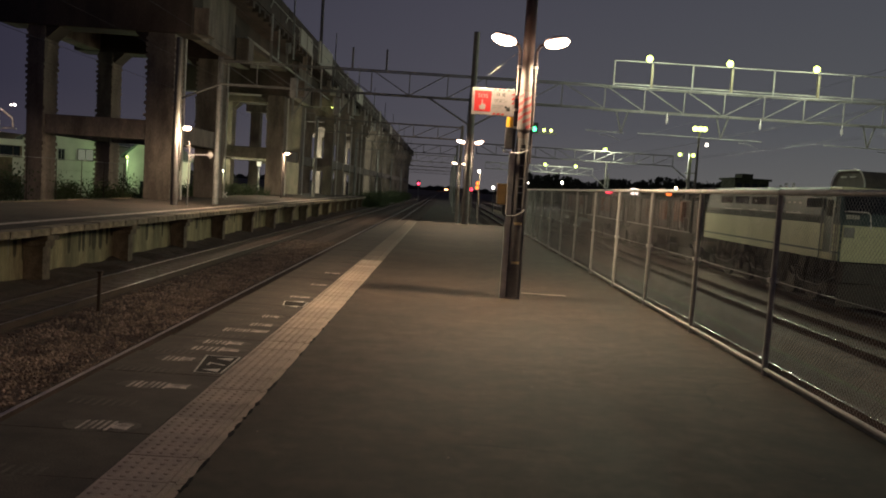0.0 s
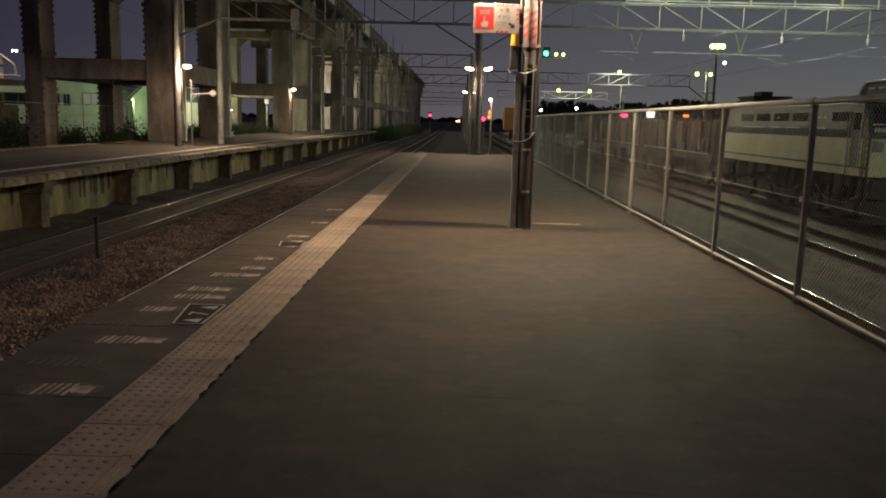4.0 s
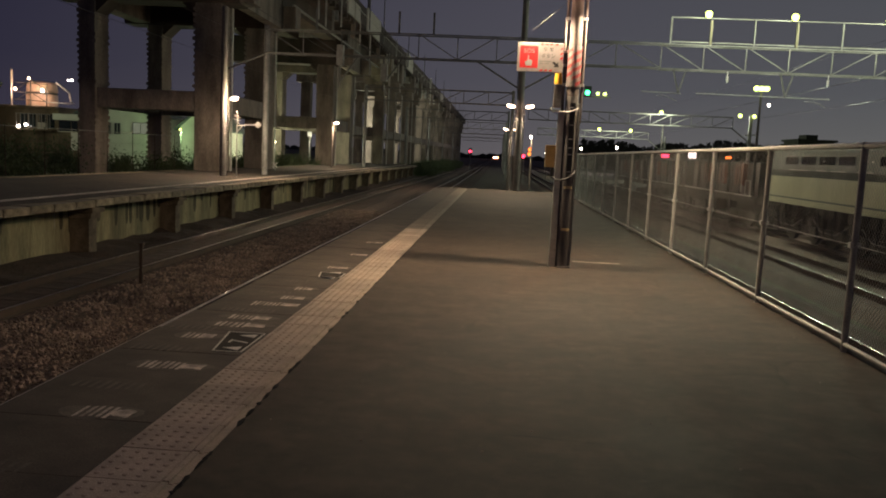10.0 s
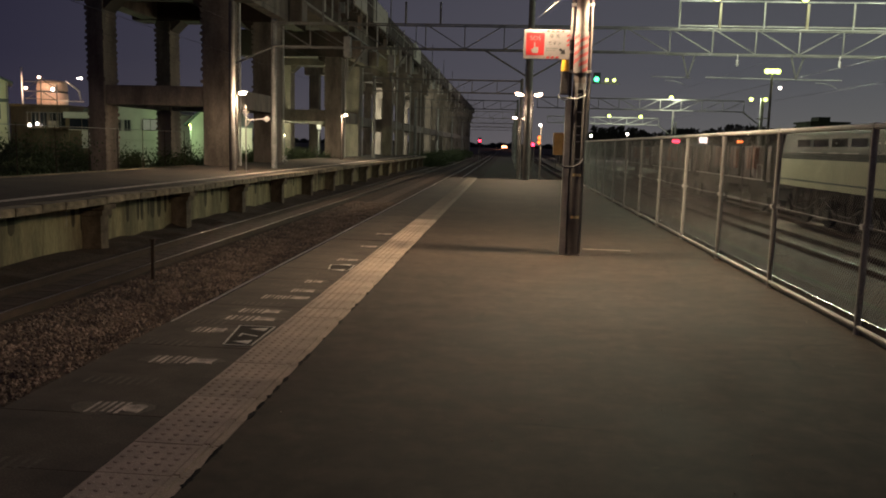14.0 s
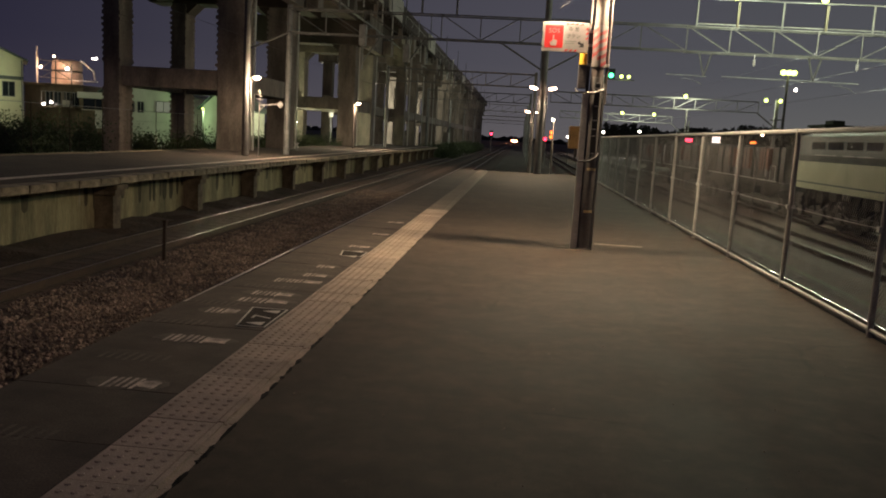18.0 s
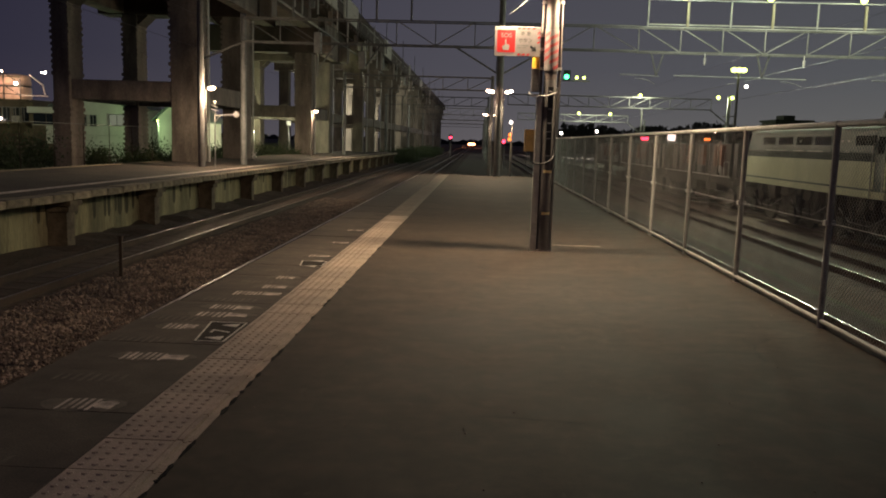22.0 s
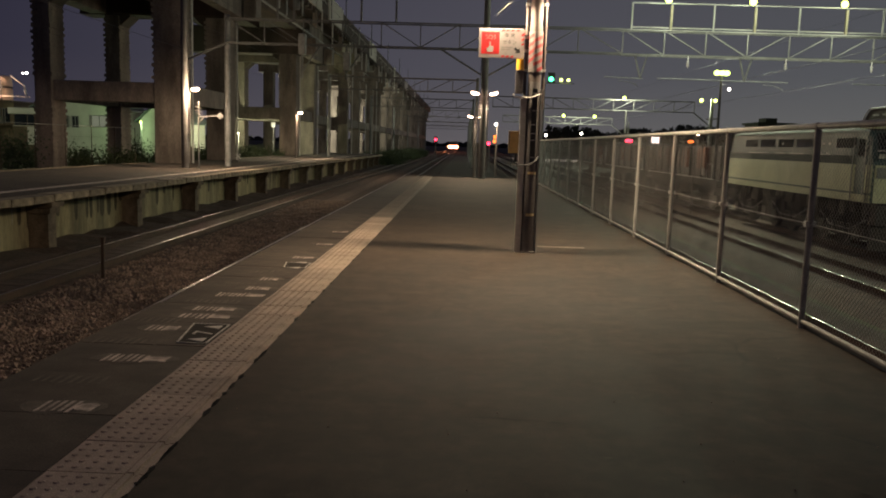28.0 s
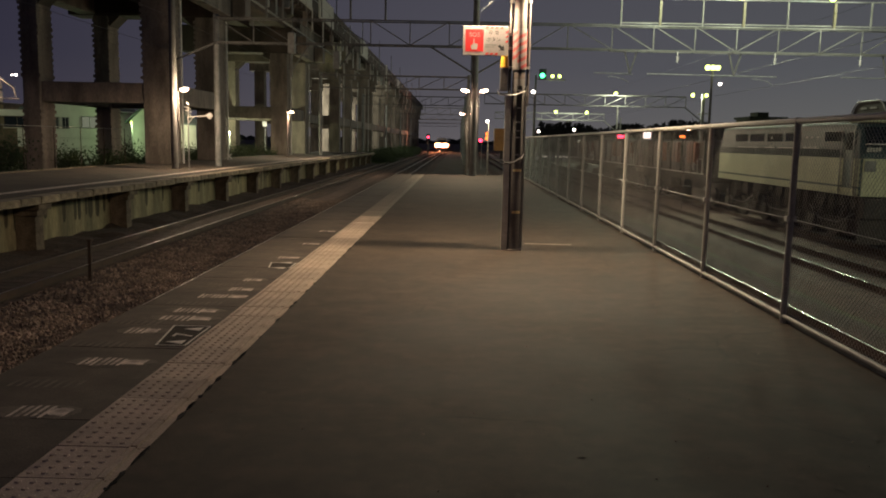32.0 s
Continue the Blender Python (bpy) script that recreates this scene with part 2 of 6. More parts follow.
FENCE_STEEL = mat("weathered_fence_steel", (0.45, 0.44, 0.41), (0.31, 0.30, 0.28), rough=0.6, metal=0.1, big=5, fine=50, bump=0.06, grit=0.14)
GALV_DULL = mat("dull_zinc_steel", (0.30, 0.30, 0.29), (0.20, 0.20, 0.195), rough=0.65, metal=0.4, big=4, fine=40, bump=0.08, grit=0.12)
WIRE = mat("mesh_wire", (0.34, 0.335, 0.32), (0.25, 0.245, 0.235), rough=0.6, metal=0.3, big=3, fine=30, bump=0, grit=0.1)
STEEL = mat("painted_truss_steel", (0.16, 0.157, 0.15), (0.10, 0.098, 0.094), rough=0.6, metal=0.2, big=1.5, fine=30, bump=0.08, grit=0.12)
POLE = mat("pole_paint", (0.114, 0.091, 0.080), (0.076, 0.060, 0.055), rough=0.55, big=1.2, fine=40, bump=0.08, grit=0.1)
POLE_DARK = mat("dark_pole_wrap", (0.17, 0.16, 0.155), (0.125, 0.117, 0.114), spec=0.2, rough=0.85, big=3, fine=60, bump=0.15, grit=0.2)
BLACK = mat("black_rubber", (0.03, 0.03, 0.03), (0.02, 0.02, 0.02), rough=0.5, big=4, fine=40, bump=0.05)
CABLE = mat("cable_sheath", (0.02, 0.02, 0.022), (0.014, 0.014, 0.015), rough=0.55, big=4, fine=40, bump=0.05)
WHITE = mat("white_enamel", (0.80, 0.78, 0.76), (0.74, 0.72, 0.70), rough=0.4, big=3, fine=40, bump=0.03, grit=0.04)
RED = mat("red_enamel", (0.62, 0.03, 0.03), (0.55, 0.028, 0.03), rough=0.4, big=3, fine=40, bump=0.03, grit=0.05)
YELLOW = mat("yellow_enamel", (0.75, 0.42, 0.03), (0.62, 0.34, 0.03), rough=0.5, big=4, fine=40, bump=0.05, grit=0.1)
STICKER = mat("faded_sticker", (0.8, 0.64, 0.34), (0.6, 0.44, 0.2), rough=0.6, big=20, fine=90, bump=0.05, grit=0.2)
OCHRE = mat("ochre_box_paint", (0.46, 0.30, 0.11), (0.36, 0.23, 0.09), rough=0.6, big=4, fine=40, bump=0.1, grit=0.12)
PAINT = mat("worn_white_paint", (0.750, 0.613, 0.525), (0.250, 0.198, 0.163), rough=0.75, big=9, fine=90, bump=0.1, grit=0.25)
PAINT_GHOST = mat("paint_ghost", (0.15, 0.118, 0.094), (0.075, 0.057, 0.044), rough=0.8, big=7, fine=80, bump=0.1, grit=0.3)
MARK_GROUND = mat("worn_black_marking", (0.055, 0.045, 0.037), (0.034, 0.028, 0.024), spec=0.15, rough=0.92, big=6, fine=80, bump=0.1, grit=0.25)
MARK_DARK = mat("marking_black", (0.035, 0.032, 0.03), (0.024, 0.022, 0.021), spec=0.15, rough=0.92, big=6, fine=80, bump=0.1, grit=0.2)
LOCO_CREAM = mat("loco_cream_paint", (0.58, 0.58, 0.38), (0.45, 0.45, 0.29), rough=0.5, big=0.7, fine=18, bump=0.05, grit=0.1, stretch=(1, 1, 0.4))
SIGN_WHITE = mat("sign_white", (0.363, 0.336, 0.326), (0.304, 0.282, 0.272), rough=0.5, big=3, fine=40, bump=0.03, grit=0.06)
LOCO_BLUE = mat("loco_blue_grey_paint", (0.042, 0.074, 0.078), (0.03, 0.053, 0.057), rough=0.4, big=0.8, fine=18, bump=0.04, grit=0.12)
LOCO_DARK = mat("bogie_iron", (0.075, 0.068, 0.060), (0.045, 0.041, 0.038), rough=0.85, big=3, fine=30, bump=0.2, grit=0.3)
GLASS = mat("dark_glass", (0.02, 0.025, 0.03), (0.015, 0.02, 0.022), rough=0.06, big=2, fine=10, bump=0, grit=0.05, rough_var=0.02)
PLASTER = mat("house_plaster", (0.66, 0.66, 0.60), (0.55, 0.55, 0.50), rough=0.85, big=0.6, fine=30, bump=0.1, grit=0.08)
ROOF = mat("roof_tiles", (0.10, 0.12, 0.12), (0.07, 0.085, 0.085), rough=0.7, big=1, fine=12, bump=0.3, dist=0.03, grit=0.2)
LEAF = mat("leaf_green", (0.058, 0.085, 0.030), (0.034, 0.052, 0.018), rough=0.7, big=2, fine=30, bump=0, grit=0.3)
BARK = mat("bark", (0.09, 0.07, 0.05), (0.05, 0.04, 0.03), rough=0.95, big=5, fine=40, bump=0.5, grit=0.3)
DARK_MASS = mat("far_woods", (0.04, 0.046, 0.03), (0.022, 0.026, 0.017), rough=1.0, big=0.2, fine=1.5, bump=0.6, dist=0.3, grit=0.4)
LAMP_WARM = glow("lamp_warm", (1.0, 0.62, 0.42), 14.0)
LAMP_GREEN = glow("lamp_mercury", (0.80, 1.0, 0.19), 4.2)
LAMP_WHITE = glow("lamp_white", (1.0, 0.86, 0.76), 10.0)
SIG_RED = glow("signal_red", (1.0, 0.03, 0.07), 6)
SIG_AMBER = glow("signal_amber", (1.0, 0.18, 0.03), 2.5)
SIG_GREEN = glow("signal_green", (0.06, 1.0, 0.33), 6.0)
HEAD_GLARE = glow("headlight", (1.0, 0.27, 0.12), 12.0)
HEAD_BULB = glow("headlight_bulb", (1.0, 0.36, 0.18), 6000)
WINDOW_LIT = glow("lit_window", (0.8, 0.85, 0.6), 0.12)
SIGN_LIT = glow("lit_sign", (1.0, 0.8, 0.72), 2)
# orange of the train's headlight, reflected on the panels, is put into this colour
WAGON_PANEL = mat("headlit_panel", (0.24, 0.095, 0.055), (0.11, 0.05, 0.035), rough=0.5, big=2, fine=30, bump=0.1, grit=0.25, stretch=(1, 2, 0.4))
TAPE_WHITE = mat("tape_white", (0.16, 0.142, 0.135), (0.115, 0.103, 0.098), rough=0.5, big=5, fine=40, bump=0.05, grit=0.08)
TAPE_RED = mat("tape_red", (0.22, 0.03, 0.03), (0.17, 0.024, 0.026), rough=0.5, big=5, fine=40, bump=0.05, grit=0.08)
WAGON = mat("wagon_brown", (0.04, 0.028, 0.025), (0.02, 0.015, 0.014), rough=0.45, big=2, fine=30, bump=0.1, grit=0.2)

# ---- mesh tools ----
class Mesh:
    """Collects corners and faces, in metres."""

    def __init__(self):
        self.v, self.f = [], []

    def box(self, x0, x1, y0, y1, z0, z1, m=None):
        n = len(self.v)
        pts = [(x, y, z) for z in (z0, z1) for x, y in ((x0, y0), (x1, y0), (x1, y1), (x0, y1))]
        self.v += [tuple(m @ Vector(p)) for p in pts] if m else pts
        self.f += [tuple(n + i for i in q) for q in ((3, 2, 1, 0), (4, 5, 6, 7), (0, 1, 5, 4), (1, 2, 6, 5), (2, 3, 7, 6), (3, 0, 4, 7))]
        return self

    def slab(self, outline, z0, z1, m=None):
        """A flat outline (x, y), counter-clockwise, raised from z0 to z1."""
        n, k = len(self.v), len(outline)
        pts = [(x, y, z) for z in (z0, z1) for x, y in outline]
        self.v += [tuple(m @ Vector(p)) for p in pts] if m else pts
        self.f += [tuple(n + i for i in reversed(range(k))), tuple(n + k + i for i in range(k))]
        self.f += [(n + i, n + (i + 1) % k, n + k + (i + 1) % k, n + k + i) for i in range(k)]
        return self

    def tube(self, a, b, r, r2=None, seg=8, caps=True):
        a, b = Vector(a), Vector(b)
        d = (b - a).normalized()
        u = d.orthogonal().normalized()
        w = d.cross(u)
        r2 = r if r2 is None else r2
        n = len(self.v)
        for p, q in ((a, r), (b, r2)):
            for i in range(seg):
                t = 2 * math.pi * (i + 0.5) / seg
                self.v.append(tuple(p + u * (q * math.cos(t)) + w * (q * math.sin(t))))
        self.f += [(n + i, n + (i + 1) % seg, n + seg + (i + 1) % seg, n + seg + i) for i in range(seg)]
        if caps:
            self.f += [tuple(n + i for i in reversed(range(seg))), tuple(n + seg + i for i in range(seg))]
        return self

    def path(self, pts, r, seg=6):
        """One bent round bar through the points."""
        pts = [Vector(p) for p in pts]
        n0, side = len(self.v), None
        for i, p in enumerate(pts):
            d = (pts[min(i + 1, len(pts) - 1)] - pts[max(i - 1, 0)]).normalized()
            if side is None:
                side = d.orthogonal()
            side = (side - d * side.dot(d)).normalized()
            up = d.cross(side)
            self.v += [tuple(p + (side * math.cos(2 * math.pi * k / seg) + up * math.sin(2 * math.pi * k / seg)) * r) for k in range(seg)]
        for i in range(len(pts) - 1):
            a, b = n0 + i * seg, n0 + (i + 1) * seg
            self.f += [(a + k, a + (k + 1) % seg, b + (k + 1) % seg, b + k) for k in range(seg)]
        self.f += [tuple(n0 + k for k in reversed(range(seg))), tuple(n0 + (len(pts) - 1) * seg + k for k in range(seg))]
        return self

    def bar(self, a, b, w, h=None):
        """A square bar from a to b."""
        a, b = Vector(a), Vector(b)
        d = (b - a).normalized()
        u = d.cross(Vector((0, 1, 0)))
        u = u.normalized() if u.length > 0.05 else Vector((1, 0, 0))
        t = d.cross(u).normalized()
        h = h or w
        n = len(self.v)
        for p in (a, b):
            for i, j in ((-1, -1), (1, -1), (1, 1), (-1, 1)):
                self.v.append(tuple(p + u * (i * w / 2) + t * (j * h / 2)))
        self.f += [tuple(n + i for i in q) for q in ((3, 2, 1, 0), (4, 5, 6, 7), (0, 1, 5, 4), (1, 2, 6, 5), (2, 3, 7, 6), (3, 0, 4, 7))]
        return self

    def ball(self, c, r, seg=10, rings=6, sx=1, sy=1, sz=1):
        n = len(self.v)
        for i in range(rings + 1):
            a = math.pi * i / rings
            for j in range(seg):
                b = 2 * math.pi * j / seg
                self.v.append((c[0] + sx * r * math.sin(a) * math.cos(b), c[1] + sy * r * math.sin(a) * math.sin(b), c[2] + sz * r * math.cos(a)))
        for i in range(rings):
            for j in range(seg):
                k = (j + 1) % seg
                self.f.append((n + i * seg + j, n + (i + 1) * seg + j, n + (i + 1) * seg + k, n + i * seg + k))
        return self

    def data(self, name, material, bevel=0.0, smooth=False):
        me = bpy.data.meshes.new(name)
        me.from_pydata(self.v, [], self.f)
        if bevel:
            bm = bmesh.new()
            bm.from_mesh(me)
            bmesh.ops.recalc_face_normals(bm, faces=bm.faces)
            bmesh.ops.bevel(bm, geom=[e for e in bm.edges if e.calc_face_angle(0) > 0.5], offset=bevel, segments=2, affect="EDGES", profile=0.6)
            bm.to_mesh(me)
            bm.free()
        if smooth:
            me.shade_smooth()
            me.set_sharp_from_angle(angle=radians(38))
        me.materials.append(material)
        me.update()
        return me


def part(name, mesh, material, parent=None, label="", bevel=0.0, smooth=False, at=None, kind=""):
    """One mesh object, under a thing or a part."""
    ob = new(name, mesh if isinstance(mesh, bpy.types.Mesh) else mesh.data(name, material, bevel, smooth))
    if parent:
        ob.parent = parent
    if at:
        ob.matrix_basis = at
    return tagged(ob, label, kind=kind)


def thing(name, at, label, category, group="", kind=""):
    ob = new(name)
    ob.empty_display_size = 0.2
    ob.matrix_basis = at if isinstance(at, Matrix) else pose(*at)
    return tagged(ob, label, category, group, kind)


def text(name, body, size, material, parent, at, deep=0.002, spacing=1.0):
    """Raised lettering in the built-in font, as a mesh."""
    cu = bpy.data.curves.new(name, "FONT")
    cu.body, cu.size, cu.extrude, cu.align_x, cu.align_y, cu.space_character = body, size, deep, "CENTER", "CENTER", spacing
    tmp = bpy.data.objects.new(name, cu)
    me = bpy.data.meshes.new_from_object(tmp)
    bpy.data.objects.remove(tmp)
    me.materials.clear()
    me.materials.append(material)
    return part(name, me, material, parent, at=at)

# ---- ground, tracks, platforms ----
RAIL = -1.05
part("ground", Mesh().box(-2500, 2500, -2500, 3500, -2.2, -1.36), GROUND, label="dark bare earth of the railway yard", kind="structure")
grass = Mesh()
for gx0, gx1 in ((6.75, 8.15), (10.35, 11.0)):
    edge = [(gx0 + random.uniform(-0.15, 0.15), y) for y in range(-10, 80, 2)]
    edge2 = [(gx1 + random.uniform(-0.15, 0.15), y) for y in range(78, -12, -2)]
    grass.slab(list(reversed(edge + edge2))[::-1], -1.36, -1.33)
part("grass", grass, GRASS, label="low weedy grass between the sidings", kind="stuff")


def rail_profile(m, x, y0, y1, z, wide):
    """A flat-footed rail without its polished head top."""
    m.box(x - 0.06, x + 0.06, y0, y1, z - 0.15, z - 0.135)
    m.box(x - 0.009, x + 0.009, y0, y1, z - 0.135, z - 0.035)
    m.box(x - 0.033, x + 0.033, y0, y1, z - 0.035, z - 0.011 if wide else z - 0.003)


def rail_head(x, y0, y1, wide):
    """The worn, slightly rounded running surface."""
    m = Mesh()
    k = 1.75 if wide else 1.0
    pr = [(a * k, b * k * (1.9 if wide else 1.0)) for a, b in ((-0.018, -0.0032), (-0.014, -0.0016), (-0.007, 0.0), (0.007, 0.0), (0.014, -0.0016), (0.018, -0.0032))]
    m.v = [(x + a, y, RAIL + b) for y in (y0, y1) for a, b in pr]
    m.f = [(i, i + 1, i + 7, i + 6) for i in range(5)] + [(5, 0, 6, 11), (5, 4, 3, 2, 1, 0), (6, 7, 8, 9, 10, 11)]
    return m


sleeper_mesh = None


def track(name, x, y0, y1, label, near0=0, near1=0):
    global sleeper_mesh
    tr = thing(name, (x, 0, 0), label, "railway track", kind="structure")
    bed = Mesh()
    pts = [(-2.0, -1.37), (-1.35, RAIL - 0.156), (1.35, RAIL - 0.156), (2.0, -1.37)]
    for y in (y0, y1):
        bed.v += [(px, y, pz) for px, pz in pts]
    bed.f += [(0, 1, 5, 4), (1, 2, 6, 5), (2, 3, 7, 6), (3, 2, 1, 0), (4, 5, 6, 7), (0, 4, 7, 3)]
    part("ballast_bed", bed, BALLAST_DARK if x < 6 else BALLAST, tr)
    wide = name == "track_near"
    for s in (-0.5665, 0.5665):
        m = Mesh()
        rail_profile(m, s, y0, y1, RAIL, wide)
        r = part("rail", m, RUST, tr)
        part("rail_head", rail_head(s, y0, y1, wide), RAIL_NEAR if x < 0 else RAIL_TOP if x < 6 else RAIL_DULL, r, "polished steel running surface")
    if sleeper_mesh is None:
        m = Mesh()
        m.v = [(-1.0, -0.12, 0), (1.0, -0.12, 0), (1.0, 0.12, 0), (-1.0, 0.12, 0), (-1.0, -0.095, 0.05), (1.0, -0.095, 0.05), (1.0, 0.095, 0.05), (-1.0, 0.095, 0.05)]
        m.f = [(0, 1, 5, 4), (1, 2, 6, 5), (2, 3, 7, 6), (3, 0, 4, 7), (4, 5, 6, 7)]
        sleeper_mesh = m.data("sleeper", SLEEPER)
    far = Mesh()
    y = y0 + 0.3
    while y < min(y1, 180):
        if near0 <= y < near1:
            part("sleeper", sleeper_mesh, None, tr, at=pose(0, y, RAIL - 0.2))
        else:
            far.box(-1.0, 1.0, y - 0.11, y + 0.11, RAIL - 0.2, RAIL - 0.152)
        y += 0.62
    part("far_sleepers", far, SLEEPER, tr, kind="stuff")
    return tr


track("track_near", -4.275, -12, 950, "main line track with one polished rail showing", 16, 42)
track("track_far", -8.08, -12, 950, "main line track beside the old platform", 12, 45)
track("track_siding", 5.39, -12, 300, "siding track close behind the platform fence")
track("track_yard", 9.24, -12, 300, "yard siding in thin weeds", 12, 40)
track("track_loco", 12.4, -12, 300, "yard track on which the locomotive stands")

stones = Mesh()
rs = random.Random(5)
for i in range(15000):
    y = 3.5 + 34 * rs.random() ** 1.6
    x = rs.uniform(-7.3, -5.15)
    r = rs.uniform(0.019, 0.044)
    h = RAIL - 0.156 if (x > -5.75 or x < -6.65) else RAIL - 0.19
    c = Vector((x, y, h + rs.uniform(-0.01, 0.03)))
    k = len(stones.v)
    q = Euler((rs.random() * 6, rs.random() * 6, rs.random() * 6)).to_matrix()
    for p in ((1, 0, 0), (-0.9, 0.2, 0), (0, 1, 0.1), (0.1, -0.9, 0), (0, 0.1, 0.8), (0.1, 0, -0.8)):
        stones.v.append(tuple(c + q @ (Vector(p) * r * rs.uniform(0.8, 1.2))))
    stones.f += [tuple(k + j for j in t) for t in ((0, 2, 4), (2, 1, 4), (1, 3, 4), (3, 0, 4), (2, 0, 5), (1, 2, 5), (3, 1, 5), (0, 3, 5))]
part("ballast_shoulder", Mesh().box(-7.05, -5.3, -10, 120, -1.37, RAIL - 0.2), BALLAST, label="raised ballast between the two main tracks", kind="structure")
part("ballast_stones", stones, STONE, label="loose pinkish-brown ballast stones between the tracks", kind="stuff")

mound = Mesh()
rm = random.Random(9)
rows_ = [(-10.52, -1.08), (-10.1, -1.12), (-9.6, -1.2), (-9.2, -1.26)]
k = 0
while k < 170:
    yy = -4 + 0.6 * k
    mound.v += [(x + rm.uniform(-0.06, 0.06), yy, z + rm.uniform(-0.06, 0.09)) for x, z in rows_]
    if k:
        n = len(mound.v) - 8
        mound.f += [(n + i, n + i + 1, n + i + 5, n + i + 4) for i in range(3)]
    k += 1
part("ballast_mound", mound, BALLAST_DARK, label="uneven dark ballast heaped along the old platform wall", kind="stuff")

# main platform
PX0, PX1, PY0, PY1 = -2.93, 3.42, -18.0, 39.6
SX0, SX1 = -1.945, -1.465
plat = part("platform", Mesh().box(PX0 + 0.12, PX1, PY0, PY1, -1.5, -0.06), CONC_DARK, label="island platform with a grey asphalt top and a pale tactile strip", kind="structure")
part("asphalt_top", Mesh().box(SX1, PX1, PY0, PY1, -0.06, 0.0), ASPHALT, plat, "dark worn asphalt")
part("end_kerb", Mesh().box(SX1, PX1 - 0.1, PY1, PY1 + 0.22, -0.5, 0.004), CONC, plat, "pale concrete kerb across the platform end")
# left platform
LX, LZ = -9.6, 0.16
oldp = part("platform_old", Mesh().box(-16.4, LX - 0.55, -5, 96, -0.02, LZ - 0.09), CONC_DARK, label="old platform with a stained concrete edge on short piers", kind="structure")
part("top_surface", Mesh().box(-16.4, LX - 0.42, -5, 96, LZ - 0.09, LZ), OLD_TOP, oldp, "weathered dark surfacing")
part("edge_line", Mesh().box(-11.05, -10.78, -5, 96, LZ, LZ + 0.008), PAINT, oldp, "pale worn safety line")
part("retaining_wall", Mesh().box(LX - 0.95, LX - 0.75, -5, 96, -1.4, -0.02), WALL_STAIN, oldp, "greenish stained retaining wall")
part("fill", Mesh().box(-16.4, LX - 0.95, -5, 96, -1.4, -0.02), CONC_DARK, oldp)

# ---- viaduct ----
via = thing("viaduct", (0, 0, 0), "tall concrete railway viaduct on twin column frames, unlit from below", "viaduct")
PAIRS = [(42, 50.5), (70.5, 79)]
SINGLES = [90, 99.8, 114.4, 124.2, 135, 145, 160, 170, 185, 195, 210, 220, 235, 245, 260, 270]
rv = random.Random(11)
REAR, FRONT = (-22.7, -21.8), (-16.35, -14.9)


def ribbed_column(x0, x1, y, ribs, below):
    """A column with the rough steps of its casting boards, proud of its faces."""
    col = part("column", Mesh().box(x0, x1, y, y + 1.5, -1.4, 8.95), CONC, via, bevel=0.06)
    z = 0.5
    while ribs and z < 8.7:
        if z > 4.45 or (below and z < 3.1):
            a, b = rv.uniform(0.02, 0.11), rv.uniform(0.015, 0.07)
            part("formwork_band", Mesh().box(x0 - a, x1 + b, y - rv.uniform(0.004, 0.045), y + 1.5 + rv.uniform(0.0, 0.04), z, z + rv.uniform(0.15, 0.21)), CONC, col)
        z += 0.31
    return col


def haunch(x, y, s, z):
    """A sloping bracket where a column meets the crosshead above."""
    m = Mesh()
    m.v = [(x + s * a, y + b, z - c) for b in (0.1, 1.4) for a, c in ((0, 0), (0.75, 0), (0, 0.7))]
    m.f = [(0, 1, 2), (5, 4, 3), (0, 3, 4, 1), (1, 4, 5, 2), (2, 5, 3, 0)]
    part("haunch", m, DECK, via)


for i, pair in enumerate(PAIRS):
    for y in pair:
        ribbed_column(*REAR, y, True, True)
        ribbed_column(*FRONT, y, True, False)
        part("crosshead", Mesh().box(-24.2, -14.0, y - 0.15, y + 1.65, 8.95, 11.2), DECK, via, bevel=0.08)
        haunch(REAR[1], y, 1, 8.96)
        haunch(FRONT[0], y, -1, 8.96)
        part("tie_beam", Mesh().box(-21.8, -16.35, y + 0.2, y + 1.3, 3.3, 4.35), CONC, via, bevel=0.05)
        part("end_block", Mesh().box(-14.0, -13.2, y + 0.1, y + 1.4, 9.0, 10.4), CONC, via, bevel=0.05)
    a, b = pair
    for x0, x1 in ((-16.2, -15.05), (-22.6, -21.9)):
        part("side_beam", Mesh().box(x0, x1, a + 1.5, b, 3.3, 4.35), CONC, via, bevel=0.05)
    for x0, x1 in ((-14.7, -14.05), (-23.5, -22.5)):
        part("upper_beam", Mesh().box(x0, x1, a + 1.65, b - 0.15, 9.0, 12.3), CONC, via)
